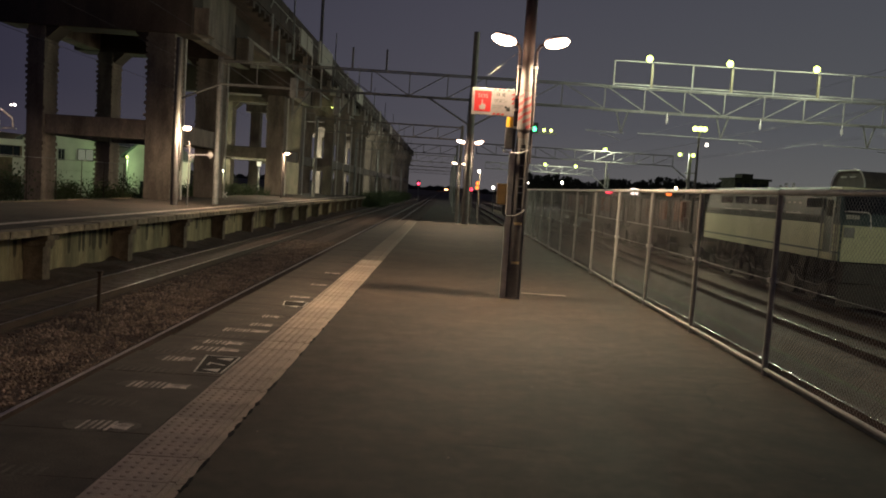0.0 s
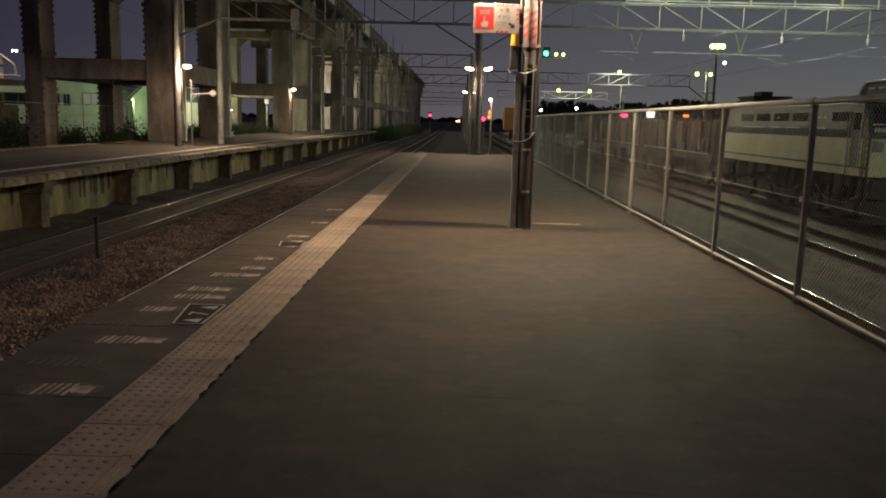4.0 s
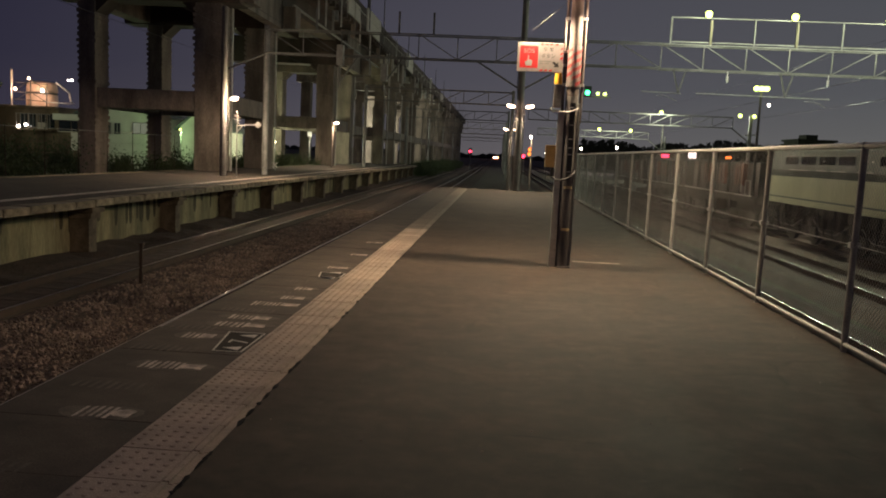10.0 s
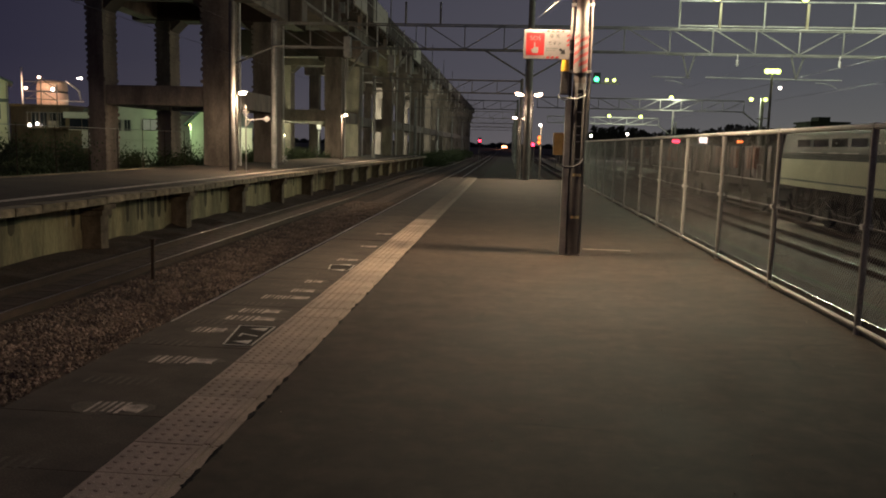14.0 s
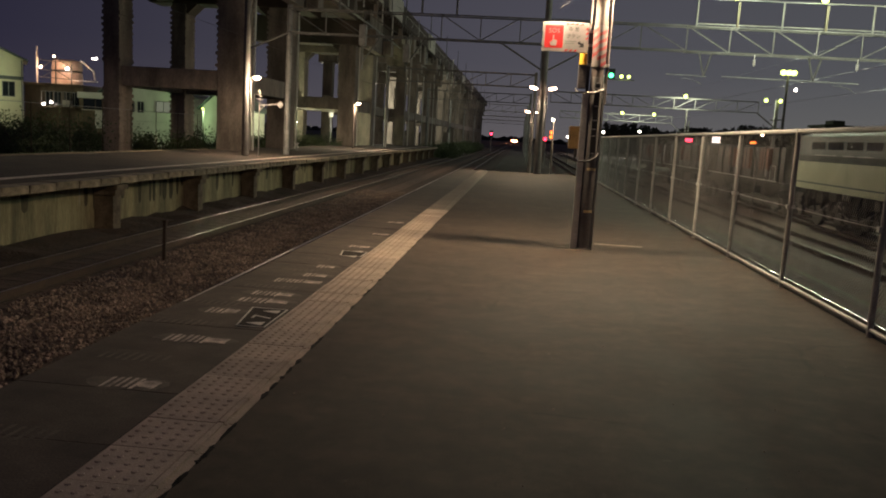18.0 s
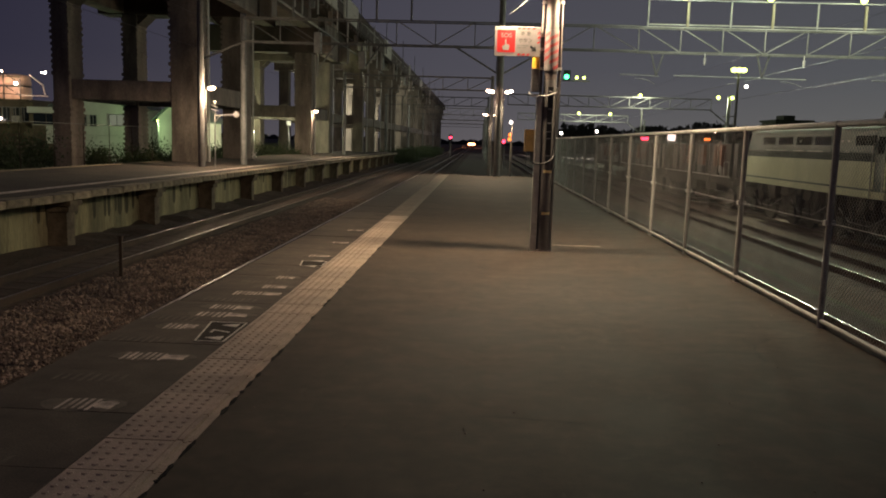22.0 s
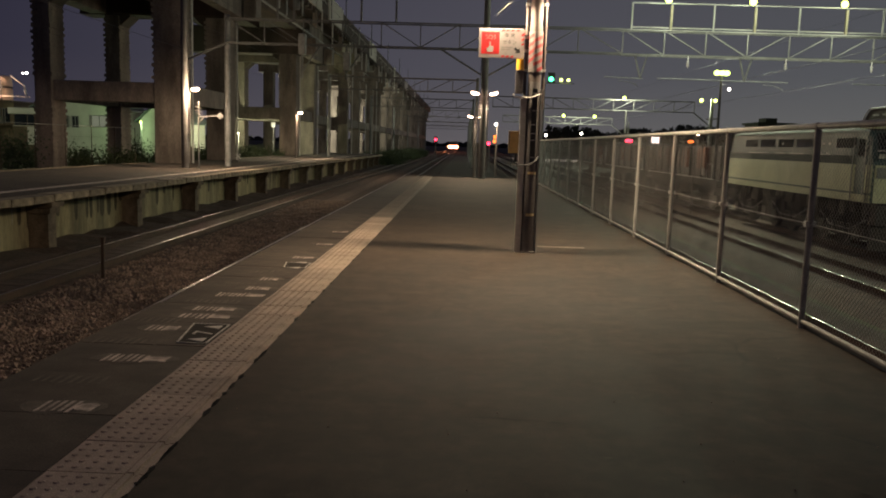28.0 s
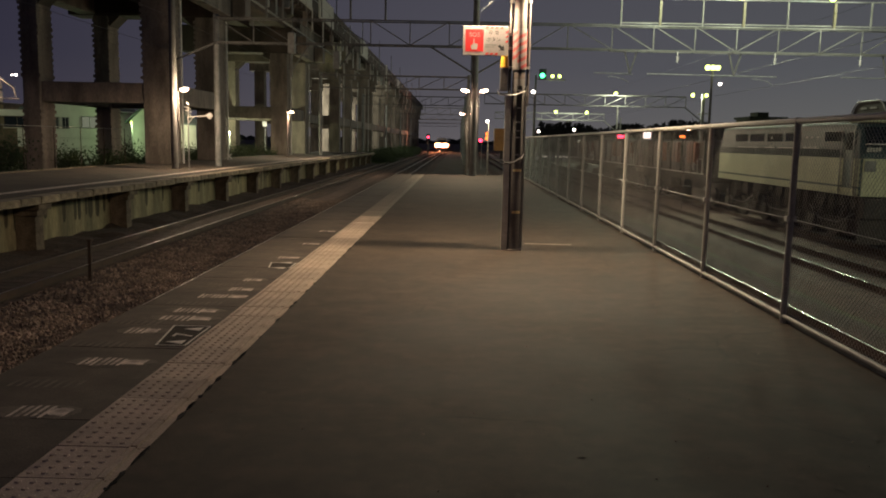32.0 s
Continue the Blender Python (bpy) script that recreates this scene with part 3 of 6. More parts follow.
# beyond the frames: single bents whose crossheads reach out to the edge of the deck
for k, y in enumerate(SINGLES):
    for x0, x1 in ((-22.7, -21.6), (-14.3, -13.2)):
        part("column", Mesh().box(x0, x1, y, y + 1.2, -1.4, 9.0), CONC, via, bevel=0.06)
    part("crosshead", Mesh().box(-24.0, -12.45, y - 0.3, y + 1.7, 10.1, 12.3), CONC, via, bevel=0.08)
    part("collar", Mesh().box(-15.4, -12.75, y - 0.2, y + 1.5, 8.95, 10.08), CONC, via, bevel=0.07)
    part("collar", Mesh().box(-23.2, -21.0, y - 0.2, y + 1.6, 8.95, 10.08), CONC, via, bevel=0.07)
    part("tie_beam", Mesh().box(-21.6, -14.3, y + 0.1, y + 1.1, 3.2, 4.25), CONC, via, bevel=0.05)
    part("bearing_block", Mesh().box(-13.9, -13.1, y - 0.55, y - 0.31, 11.3, 12.2), PALE, via, "pale bearing block", bevel=0.03)
    if k + 1 < len(SINGLES):
        part("tie_beam", Mesh().box(-14.2, -13.3, y + 1.2, SINGLES[k + 1], 3.15, 4.1), CONC, via, bevel=0.05)
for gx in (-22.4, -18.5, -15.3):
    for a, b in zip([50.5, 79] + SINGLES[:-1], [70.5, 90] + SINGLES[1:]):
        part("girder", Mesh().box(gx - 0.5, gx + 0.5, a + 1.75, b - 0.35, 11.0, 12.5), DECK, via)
part("side_beam", Mesh().box(-15.8, -14.9, 80.5, 90.0, 3.2, 4.1), CONC, via, bevel=0.05)
for y in (88.9, 101.4):
    part("tube_lamp", Mesh().tube((-13.5, y, 9.95), (-12.95, y + 0.3, 9.85), 0.03, seg=8), LAMP_GREEN, via, "small glowing tube lamp")
y_end = SINGLES[-1] + 10
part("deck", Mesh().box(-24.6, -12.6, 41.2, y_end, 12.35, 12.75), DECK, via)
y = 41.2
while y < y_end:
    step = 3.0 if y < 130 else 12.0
    part("parapet_panel", Mesh().box(-12.75, -12.5, y + 0.03, y + step - 0.03, 12.5, 14.2), DECK, via, "dark parapet panel", bevel=0.03)
    y += step
part("parapet_far", Mesh().box(-24.7, -24.45, 41.2, y_end, 12.5, 14.2), CONC, via)
for y, w, h in ((63.5, 2.6, 1.3), (66.5, 2.4, 1.3), (72.6, 8.1, 2.0), (103.3, 7.3, 2.0), (139, 1.6, 2.1), (164, 8.5, 1.6), (195, 2, 2)):
    part("noise_panel", Mesh().box(-12.5, -12.38, y, y + w, 12.35, 12.35 + h), PALE, via, "pale noise barrier panel")
for k in range(12):
    y = 60 + 22 * k
    part("mast", Mesh().tube((-12.3, y, 12.5), (-12.3, y, 16.8), 0.07, 0.05), GALV_DULL, via, "slim steel mast")
# boxes and short pipes hung under the deck edge
for k in range(15):
    y = 53.5 + 7.3 * k + rv.uniform(-1.5, 1.5)
    w, h, z = rv.uniform(0.25, 0.7), rv.uniform(0.3, 0.7), rv.uniform(11.0, 11.8)
    if k % 3:
        part("hanging_box", Mesh().box(-12.95, -12.6, y, y + w, z - h, 12.36), GALV_DULL if k % 2 else CONC, via, bevel=0.03)
    else:
        part("drop_pipe", Mesh().tube((-12.45, y, z - 1.2), (-12.45, y, 12.6), 0.07, seg=8), GALV, via, "bright drop pipe")

# ---- overhead line gantries ----
def truss(th, x0, x1, y, zb, zt, panel, w=0.09, material=STEEL, turn_at=None):
    """A flat-sided box truss across the tracks: two chords front and back, posts and diagonals."""
    for dy in (-0.3, 0.3):
        part("bottom_chord", Mesh().bar((x0, y + dy, zb), (x1, y + dy, zb), w), material, th)
        part("top_chord", Mesh().bar((x0, y + dy, zt), (x1, y + dy, zt), w), material, th)
    n = max(1, round((x1 - x0) / panel))
    for i in range(n + 1):
        x = x0 + (x1 - x0) * i / n
        part("post", Mesh().bar((x, y - 0.3, zb), (x, y - 0.3, zt), w * 0.8), material, th)
        if i < n:
            xn = x0 + (x1 - x0) * (i + 1) / n
            a, b = ((x, zt), (xn, zb)) if i < (n / 2 if turn_at is None else turn_at) else ((x, zb), (xn, zt))
            part("diagonal", Mesh().bar((a[0], y - 0.3, a[1]), (b[0], y - 0.3, b[1]), w * 0.75), material, th)
        part("cross_tie", Mesh().bar((x, y - 0.3, zb), (x, y + 0.3, zb), w * 0.7), material, th)


def insulator(m, x, y, z):
    for k in range(3):
        m.tube((x, y, z - 0.09 * k), (x, y, z - 0.09 * k - 0.05), 0.07, 0.05, seg=8)
    m.tube((x, y, z + 0.25), (x, y, z - 0.3), 0.02, seg=5)


g1 = thing("overhead_gantry", (0, 0, 0), "grey lattice steel gantry spanning all the tracks", "gantry", "overhead gantries")
truss(g1, -11.86, 5.35, 40, 6.25, 7.4, 1.95, w=0.058)
truss(g1, 5.35, 7.5, 40, 6.25, 7.4, 2.15, w=0.055)
truss(g1, 7.5, 31.5, 40, 6.22, 7.38, 2.03, w=0.058, turn_at=3)
part("leg", Mesh().tube((-11.86, 40, -1.4), (-11.86, 40, 7.6), 0.16, 0.14, seg=10), GALV_DULL, g1, smooth=True)
part("leg", Mesh().tube((31.3, 40, -1.4), (31.3, 40, 7.6), 0.17, 0.15, seg=10), GALV_DULL, g1, smooth=True)
part("knee_brace", Mesh().bar((-11.86, 39.8, 6.2), (-14.2, 39.8, 5.2), 0.09), STEEL, g1)
# lamp frame on top
for z in (7.55, 8.7):
    part("lamp_frame", Mesh().bar((7.95, 40, z), (30.0, 40, z), 0.05), STEEL, g1)
for x in (7.95, 11.9, 16.0, 20.0, 24.2, 28.3):
    part("frame_post", Mesh().bar((x, 40, 7.38), (x, 40, 8.7), 0.065), STEEL, g1)
for x, z in ((9.62, 8.85), (13.65, 8.85), (18.0, 8.85), (22.3, 8.85)):
    part("lamp_stem", Mesh().bar((x + 0.2, 39.9, 7.38), (x + 0.2, 39.9, 8.6), 0.11), LAMP_STEM, g1, "lamp stem with the floodlight's yellow in its colour")
    part("floodlight", Mesh().ball((x, 39.8, z), 0.17, sy=0.7, seg=14, rings=9), LAMP_GREEN, g1, "glowing yellow-green floodlight", smooth=True)
for x in (10.7, 15.4, 19.5):
    ins = Mesh()
    insulator(ins, x, 39.7, 5.95)
    part("insulator", ins, WHITE, g1)
for x, xa, xb in ((8.45, 6.7, 8.6), (13.5, 9.3, 15.6), (20.9, 18.7, 22.6)):
    part("hanger", Mesh().bar((x - 0.3, 39.8, 6.2), (x, 39.8, 5.1), 0.06), STEEL, g1)
    part("hanger", Mesh().bar((x + 0.3, 39.8, 6.2), (x, 39.8, 5.1), 0.06), STEEL, g1)
    part("bracket_arm", Mesh().tube((xa, 39.8, 5.12), (xb, 39.8, 5.08), 0.026, seg=6), GALV_DULL, g1, "pale bracket tube")
    part("steady_arm", Mesh().path([(xb - 1.2, 39.75, 4.95), (xb - 0.8, 39.75, 4.93), (xb - 0.45, 39.75, 4.84), (xb - 0.2, 39.75, 4.7)], 0.016), GALV_DULL, g1)
# unseen gantry, added so its floods light the locomotive front and fence
g0 = thing("overhead_gantry", (0, 0, 0), "unseen lattice gantry with floodlights, added behind the viewpoint", "gantry", "overhead gantries")
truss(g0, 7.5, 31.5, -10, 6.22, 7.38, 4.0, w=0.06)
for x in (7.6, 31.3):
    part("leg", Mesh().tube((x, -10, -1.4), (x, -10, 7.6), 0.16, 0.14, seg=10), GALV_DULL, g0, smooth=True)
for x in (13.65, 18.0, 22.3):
    part("lamp_stem", Mesh().bar((x, -10, 7.38), (x, -10, 8.6), 0.11), LAMP_STEM, g0, "lamp stem with the floodlight's yellow in its colour")
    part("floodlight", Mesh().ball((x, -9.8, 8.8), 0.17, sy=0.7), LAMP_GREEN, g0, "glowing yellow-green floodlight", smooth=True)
g2 = thing("overhead_gantry", (0, 0, 0), "lattice gantry with green-white yard lamps, farther along", "gantry", "overhead gantries")
truss(g2, 3.0, 25.2, 90, 5.9, 7.05, 2.2, w=0.085)
part("knee_brace", Mesh().bar((25.2, 90, 5.9), (27.2, 90, 4.4), 0.12), STEEL, g2)
part("leg", Mesh().bar((27.2, 90, -1.4), (27.2, 90, 7.4), 0.3), GALV_DULL, g2)
for z in (3.4, 4.3, 5.2):
    part("bracket", Mesh().bar((26.6, 89.8, z), (27.9, 89.8, z + 0.1), 0.12), GALV_DULL, g2)
part("leg", Mesh().bar((17.8, 90, -1.4), (17.8, 90, 5.9), 0.16), POLE_DARK, g2)
for x in (17.45, 25.9, 27.4):
    part("floodlight", Mesh().ball((x, 89.6, 7.25), 0.2), LAMP_GREEN, g2, "glowing yellow-green floodlight", smooth=True)
g3 = thing("overhead_gantry", (0, 0, 0), "small far gantry carrying yard lamps", "gantry", "overhead gantries")
truss(g3, 6.0, 23.5, 130, 5.45, 6.5, 2.4, w=0.095)
part("knee_brace", Mesh().bar((23.5, 130, 5.45), (26, 130, 3.5), 0.12), STEEL, g3)
part("leg", Mesh().bar((26.2, 130, -1.4), (26.2, 130, 6), 0.2), STEEL, g3)
for x in (15.7, 20.65):
    part("floodlight", Mesh().ball((x, 129.5, 6.7), 0.24), LAMP_GREEN, g3, "glowing yellow-green floodlight", smooth=True)
for k, y in enumerate((72, 104, 138, 172, 210, 250)):
    g = thing("overhead_gantry", (0, 0, 0), "dim lattice gantry over the main line", "gantry", "overhead gantries")
    truss(g, -12.2, 1.0, y, 6.2, 7.3, 2.4, w=0.08, material=POLE_DARK)
    part("leg", Mesh().tube((-12.2, y, -1.4), (-12.2, y, 7.5), 0.15, seg=8), GALV_DULL, g)
    part("leg", Mesh().tube((1.0, y, -1.4), (1.0, y, 7.5), 0.15, seg=8), GALV_DULL, g)

# flood tower
tw = thing("flood_tower", (0, 0, 0), "tall slim mast with a blazing twin floodlight", "light mast")
part("mast", Mesh().tube((24.9, 80, -1.4), (24.9, 80, 9.2), 0.16, 0.10), POLE_DARK, tw, smooth=True)
for x in (24.35, 24.85, 25.3):
    part("floodlight", Mesh().ball((x, 79.7, 9.3), 0.27, sz=0.9, seg=14, rings=9), LAMP_GREEN, tw, "blazing yellow-green floodlight", smooth=True)
part("small_lamp", Mesh().ball((25.6, 79.6, 7.75), 0.14), LAMP_WHITE, tw, "small white lamp", smooth=True)
# signals
sg = thing("signal_bracket", (0, 0, 0), "signal head showing green beside two pale lamps", "railway signal")
part("arm", Mesh().bar((7.6, 80.2, 7.9), (10.6, 80.2, 7.9), 0.1), GALV_DULL, sg)
part("post", Mesh().bar((7.7, 80.2, -1.4), (7.7, 80.2, 8.3), 0.18), GALV_DULL, sg)
part("backplate", Mesh().box(8.0, 8.7, 80.05, 80.2, 7.9, 8.9), BLACK, sg)
part("green_lens", Mesh().ball((8.32, 79.95, 8.26), 0.23, sy=0.4), SIG_GREEN, sg, "glowing green lens", smooth=True)
for x in (9.3, 10.0):
    part("lamp", Mesh().ball((x, 79.9, 8.2), 0.15), LAMP_GREEN, sg, "small pale yellow lamp", smooth=True)
for x, y, z, m_ in ((-5.4, 150, 2.36, SIG_RED),):
    s_ = thing("signal_post", (x, y, 0), "far signal post showing a red light", "railway signal")
    part("post", Mesh().bar((0, 0.2, -1.4), (0, 0.2, z + 0.6), 0.15), GALV_DULL, s_)
    part("backplate", Mesh().box(-0.3, 0.3, 0.05, 0.15, z - 0.6, z + 0.6), BLACK, s_)
    part("lens", Mesh().ball((0, 0, z), 0.24, sy=0.4), m_, s_, "glowing red lens", smooth=True)

# ---- platform furniture ----
FX, FTOP = 3.28, 1.9
fence = thing("platform_fence", (FX, 0, 0), "galvanised pipe fence with chain-link mesh along the platform", "fence")
post_mesh = Mesh().tube((0, 0, -0.05), (0, 0, FTOP), 0.031, seg=10).data("post", FENCE_STEEL, smooth=False)
cap_mesh = Mesh().tube((0, 0, FTOP - 0.02), (0, 0, FTOP + 0.034), 0.039, 0.027, seg=10).data("post_cap", FENCE_STEEL)
clip_mesh = Mesh().box(-0.05, 0.05, -0.025, 0.025, 0.97, 1.02).data("clip", GALV)
first, step, bays = -5.05, 2.506, 17
for k in range(bays + 1):
    y = first + step * k
    p = part("post", post_mesh, None, fence, at=pose(0, y, 0))
    part("cap", cap_mesh, None, p)
    part("clip", clip_mesh, None, p)
    if k == bays:
        break
    part("top_rail", Mesh().tube((0, y, FTOP), (0, y + step, FTOP), 0.03, seg=8), GALV, fence)
    part("bottom_rail", Mesh().tube((0, y, 0.07), (0, y + step, 0.07), 0.022, seg=8), FENCE_STEEL, fence)
    part("base_channel", Mesh().box(0.03, 0.09, y, y + step, 0.0, 0.045), GALV_DULL, fence)
    sag = [(0, y + step * i / 6, 0.995 - 0.006 * math.sin(math.pi * i / 6)) for i in range(7)]
    part("middle_wire", Mesh().path(sag, 0.0045, seg=4), GALV, fence)
    net = Mesh()
    z0, z1, pitch = 0.09, FTOP - 0.02, 0.052
    span = z1 - z0
    s = -span
    while s < step:
        for d in (1, -1):
            ya, yb = (s, s + span) if d > 0 else (s + span, s)
            a, b = [ya, z0], [yb, z1]
            lo, hi = (a, b) if a[0] < b[0] else (b, a)
            cl = []
            for e0, e1 in ((lo, hi),):
                t0 = max(0.0, (0 - e0[0]) / (e1[0] - e0[0]))
                t1 = min(1.0, (step - e0[0]) / (e1[0] - e0[0]))
                if t1 > t0:
                    cl = [(e0[0] + (e1[0] - e0[0]) * t, e0[1] + (e1[1] - e0[1]) * t) for t in (t0, t1)]
            if cl:
                net.tube((0.012 * d, y + cl[0][0], cl[0][1]), (0.012 * d, y + cl[1][0], cl[1][1]), 0.0017, seg=3, caps=False)
        s += pitch
    part("chain_link_mesh", net, WIRE, fence, "fine grey wire mesh", kind="stuff")


def lamp_pole(at, label, r, lamp_z, arm, top, wrap, pipe_from, upper):
    th = thing("lamp_pole", at, label, "lamp post", "platform lamp posts")
    part("foot_plate", Mesh().box(-r * 1.15, r * 1.15, -r * 1.15, r * 1.15, 0, 0.02), POLE_DARK, th, bevel=0.005)
    part("lower_pole", Mesh().tube((0, 0, 0.02), (0, 0, wrap), r, seg=20), POLE_DARK, th, "dark wrapped lower pole", smooth=True)
    part("upper_pole", Mesh().tube((0, 0, wrap), (0, 0, top), r * 0.97, r * 0.85, seg=20), upper, th, "pinkish-grey upper pole", smooth=True)
    for s in (-1, 1):
        part("lamp_pipe", Mesh().path([(s * (r + 0.035), 0, pipe_from), (s * (r + 0.035), 0, lamp_z - 0.12), (s * (r + 0.08), -0.03, lamp_z - 0.03), (s * (arm - 0.12), -0.18, lamp_z)], 0.024, seg=8), POLE, th)
        for z in (wrap + 0.15, lamp_z - 0.4):
            part("pipe_clamp", Mesh().box(-r - 0.065 if s < 0 else r, -r if s < 0 else r + 0.065, -0.03, 0.03, z, z + 0.04), GALV, th)
        head = Mesh()
        head.ball((s * arm, -0.2, lamp_z + 0.055), 0.17, seg=14, rings=8, sx=1.05, sy=0.6, sz=0.3)
        tip = pose(s * arm, 0, lamp_z, 0, -11 * s, 0) @ pose(-s * arm, 0, -lamp_z)
        hd = part("lamp_head", head, WHITE, th, "white lamp housing", smooth=True, at=tip)
        part("lamp_bowl", Mesh().ball((s * arm, -0.2, lamp_z - 0.005), 0.2, seg=16, rings=10, sx=1.0, sy=0.62, sz=0.42), LAMP_WARM, hd, "glowing warm white bowl", smooth=True)
    return th


pole = lamp_pole((1.045, 12.3, 0), "platform lamp post with twin glowing lamps and an alarm sign", 0.1, 4.12, 0.42, 8.5, 2.6, 2.2, POLE)
sheath = Mesh().box(-0.195, -0.104, -0.07, 0.05, 0.0, 2.35)
part("side_conduit", sheath, GALV, pole, "pale grey steel conduit", bevel=0.006)
part("earth_strip", Mesh().box(0.098, 0.128, -0.05, 0.03, 0.0, 2.5), GALV_DULL, pole, "grey steel strip", bevel=0.004)
for z in (0.57, 1.21):
    lab = Mesh()
    for q in range(7):
        a = math.radians(-118 + 13 * q)
        lab.v += [(0.1025 * math.cos(a), 0.1025 * math.sin(a), z), (0.1025 * math.cos(a), 0.1025 * math.sin(a), z + 0.04)]
        if q:
            k = len(lab.v) - 4
            lab.f.append((k, k + 2, k + 3, k + 1))
    part("sticker", lab, STICKER, pole, "worn yellow sticker")
cover = part("cable_cover", Mesh().box(-0.03, 0.05, -0.115, -0.08, 1.38, 2.5), BLACK, pole, "glossy black cable cover", bevel=0.004)
# short bars shaped as the glints on the steel bands
for z in (1.46, 1.72, 1.82, 1.95, 2.16, 2.42):
    part("band_glint", Mesh().box(-0.02, 0.035, -0.12, -0.112, z, z + 0.016), GALV, cover, "bright bar, the glint of a steel band")
wrapped = part("warning_wrap", Mesh().tube((0, 0, 2.74), (0, 0, 3.34), 0.1085, seg=24, caps=False), TAPE_WHITE, pole, "red and white striped warning wrap")
for k in range(6):
    st = Mesh()
    for j in range(24):
        a0, a1 = 2 * math.pi * j / 24, 2 * math.pi * (j + 1) / 24
        zb = 2.60 + 0.115 * k
        z0, z1 = zb + 0.16 * j / 12, zb + 0.16 * (j + 1) / 12
        lo, hi = 2.742, 3.338
        if z0 > hi - 0.055 or z1 < lo:
            continue
        n = len(st.v)
        for a, z in ((a0, max(lo, z0)), (a1, max(lo, z1)), (a1, min(hi, z1 + 0.05)), (a0, min(hi, z0 + 0.05))):
            st.v.append((0.1105 * math.cos(a - 1.9), 0.1105 * math.sin(a - 1.9), z))
        st.f.append((n, n + 1, n + 2, n + 3))
    part("red_stripe", st, TAPE_RED, wrapped)
# alarm beacon and box on the pole
part("alarm_box", Mesh().box(-0.285, -0.165, -0.08, 0.03, 2.42, 2.76), POLE_DARK, pole, "dark grey alarm box", bevel=0.01)
part("alarm_beacon", Mesh().tube((-0.225, -0.03, 2.77), (-0.225, -0.03, 2.93), 0.062, 0.055, seg=14), YELLOW, pole, "yellow alarm beacon", smooth=True)
part("cable_strap", Mesh().path([(-0.31, -0.02, 2.42), (-0.29, -0.03, 2.37), (-0.05, -0.12, 2.36), (0.1, -0.11, 2.42)], 0.012), GALV, pole, "bright cable strap")
part("switch_box", Mesh().box(-0.34, -0.15, 0.06, 0.30, 1.52, 1.86), OCHRE, pole, "ochre switch box", bevel=0.012)
part("box_handle", Mesh().box(-0.25, -0.21, 0.02, 0.06, 1.36, 1.52), BLACK, pole)
part("cable_loop", Mesh().path([(-0.23, 0.0, 1.38), (-0.18, -0.1, 1.34), (-0.05, -0.14, 1.35), (0.06, -0.12, 1.41), (0.11, -0.06, 1.48)], 0.016), CABLE, pole)
part("stay_wire", Mesh().path([(-0.1, 0, 4.02), (-0.64, 0.0, 3.56)], 0.0028), CABLE, pole)

sign = thing("alarm_sign", (0.53, 12.262, 3.155), "white emergency button sign with a red hand pictogram panel", "sign")
part("panel", Mesh().box(-0.345, 0.345, -0.012, 0.012, -0.215, 0.215), SIGN_WHITE, sign, bevel=0.006)
part("bracket", Mesh().box(0.3, 0.52, 0.014, 0.04, 0.08, 0.12), GALV, sign)
part("bracket", Mesh().box(0.3, 0.52, 0.014, 0.04, -0.12, -0.08), GALV, sign)
redp = part("red_panel", Mesh().box(-0.305, -0.035, -0.0130, -0.012, -0.16, 0.165), RED, sign, "red panel")
text("sos_letters", "SOS", 0.088, SIGN_WHITE, redp, pose(-0.17, -0.0135, 0.085, 90, 0, 0), deep=0.0004, spacing=1.1)
hand = Mesh()
m90 = pose(-0.17, -0.0132, -0.06, 90, 0, 0)
hand.slab([(-0.045, -0.07), (0.04, -0.07), (0.05, -0.01), (0.045, 0.015), (-0.015, 0.02), (-0.04, -0.01), (-0.06, -0.005)], 0, 0.0008, m90)
hand.slab([(-0.018, 0.015), (0.002, 0.015), (0.002, 0.085), (-0.018, 0.085)], 0, 0.0008, m90)
part("pointing_pictogram", hand, SIGN_WHITE, redp)
text("word_line", "非 常", 0.07, BLACK, sign, pose(0.115, -0.0125, 0.115, 90, 0, 0), deep=0.0004)
text("word_line", "ボタン", 0.07, BLACK, sign, pose(0.115, -0.0125, 0.015, 90, 0, 0), deep=0.0004)
small = Mesh()
small.box(-0.01, 0.17, -0.0128, -0.012, -0.068, -0.05).box(-0.01, 0.13, -0.0128, -0.012, -0.095, -0.082)
part("small_print", small, GALV_DULL, sign)
arrow = Mesh()
am = pose(0.235, -0.0122, -0.10, 90, 0, 0) @ pose(0, 0, 0, 0, 0, -40)
arrow.slab([(-0.055, -0.018), (0.0, -0.018), (0.0, -0.05), (0.06, 0.0), (0.0, 0.05), (0.0, 0.018), (-0.055, 0.018)], 0, 0.0008, am)
part("arrow", arrow, BLACK, sign)
for xs, zs in ((0.02, 0.195), (0.09, 0.195), (0.16, 0.195), (0.24, 0.195), (0.02, -0.19), (0.09, -0.19), (0.16, -0.19)):
    part("red_dash", Mesh().slab([(-0.03, -0.014), (0.01, -0.014), (0.03, 0.014), (-0.01, 0.014)], 0, 0.0008, pose(xs, -0.0122, zs, 90, 0, 0)), RED, sign)
for zs in (0.13, 0.06, -0.01):
    part("red_dash", Mesh().slab([(-0.02, -0.02), (0.02, 0.0), (0.02, 0.025), (-0.02, 0.005)], 0, 0.0008, pose(0.315, -0.0122, zs, 90, 0, 0)), RED, sign)

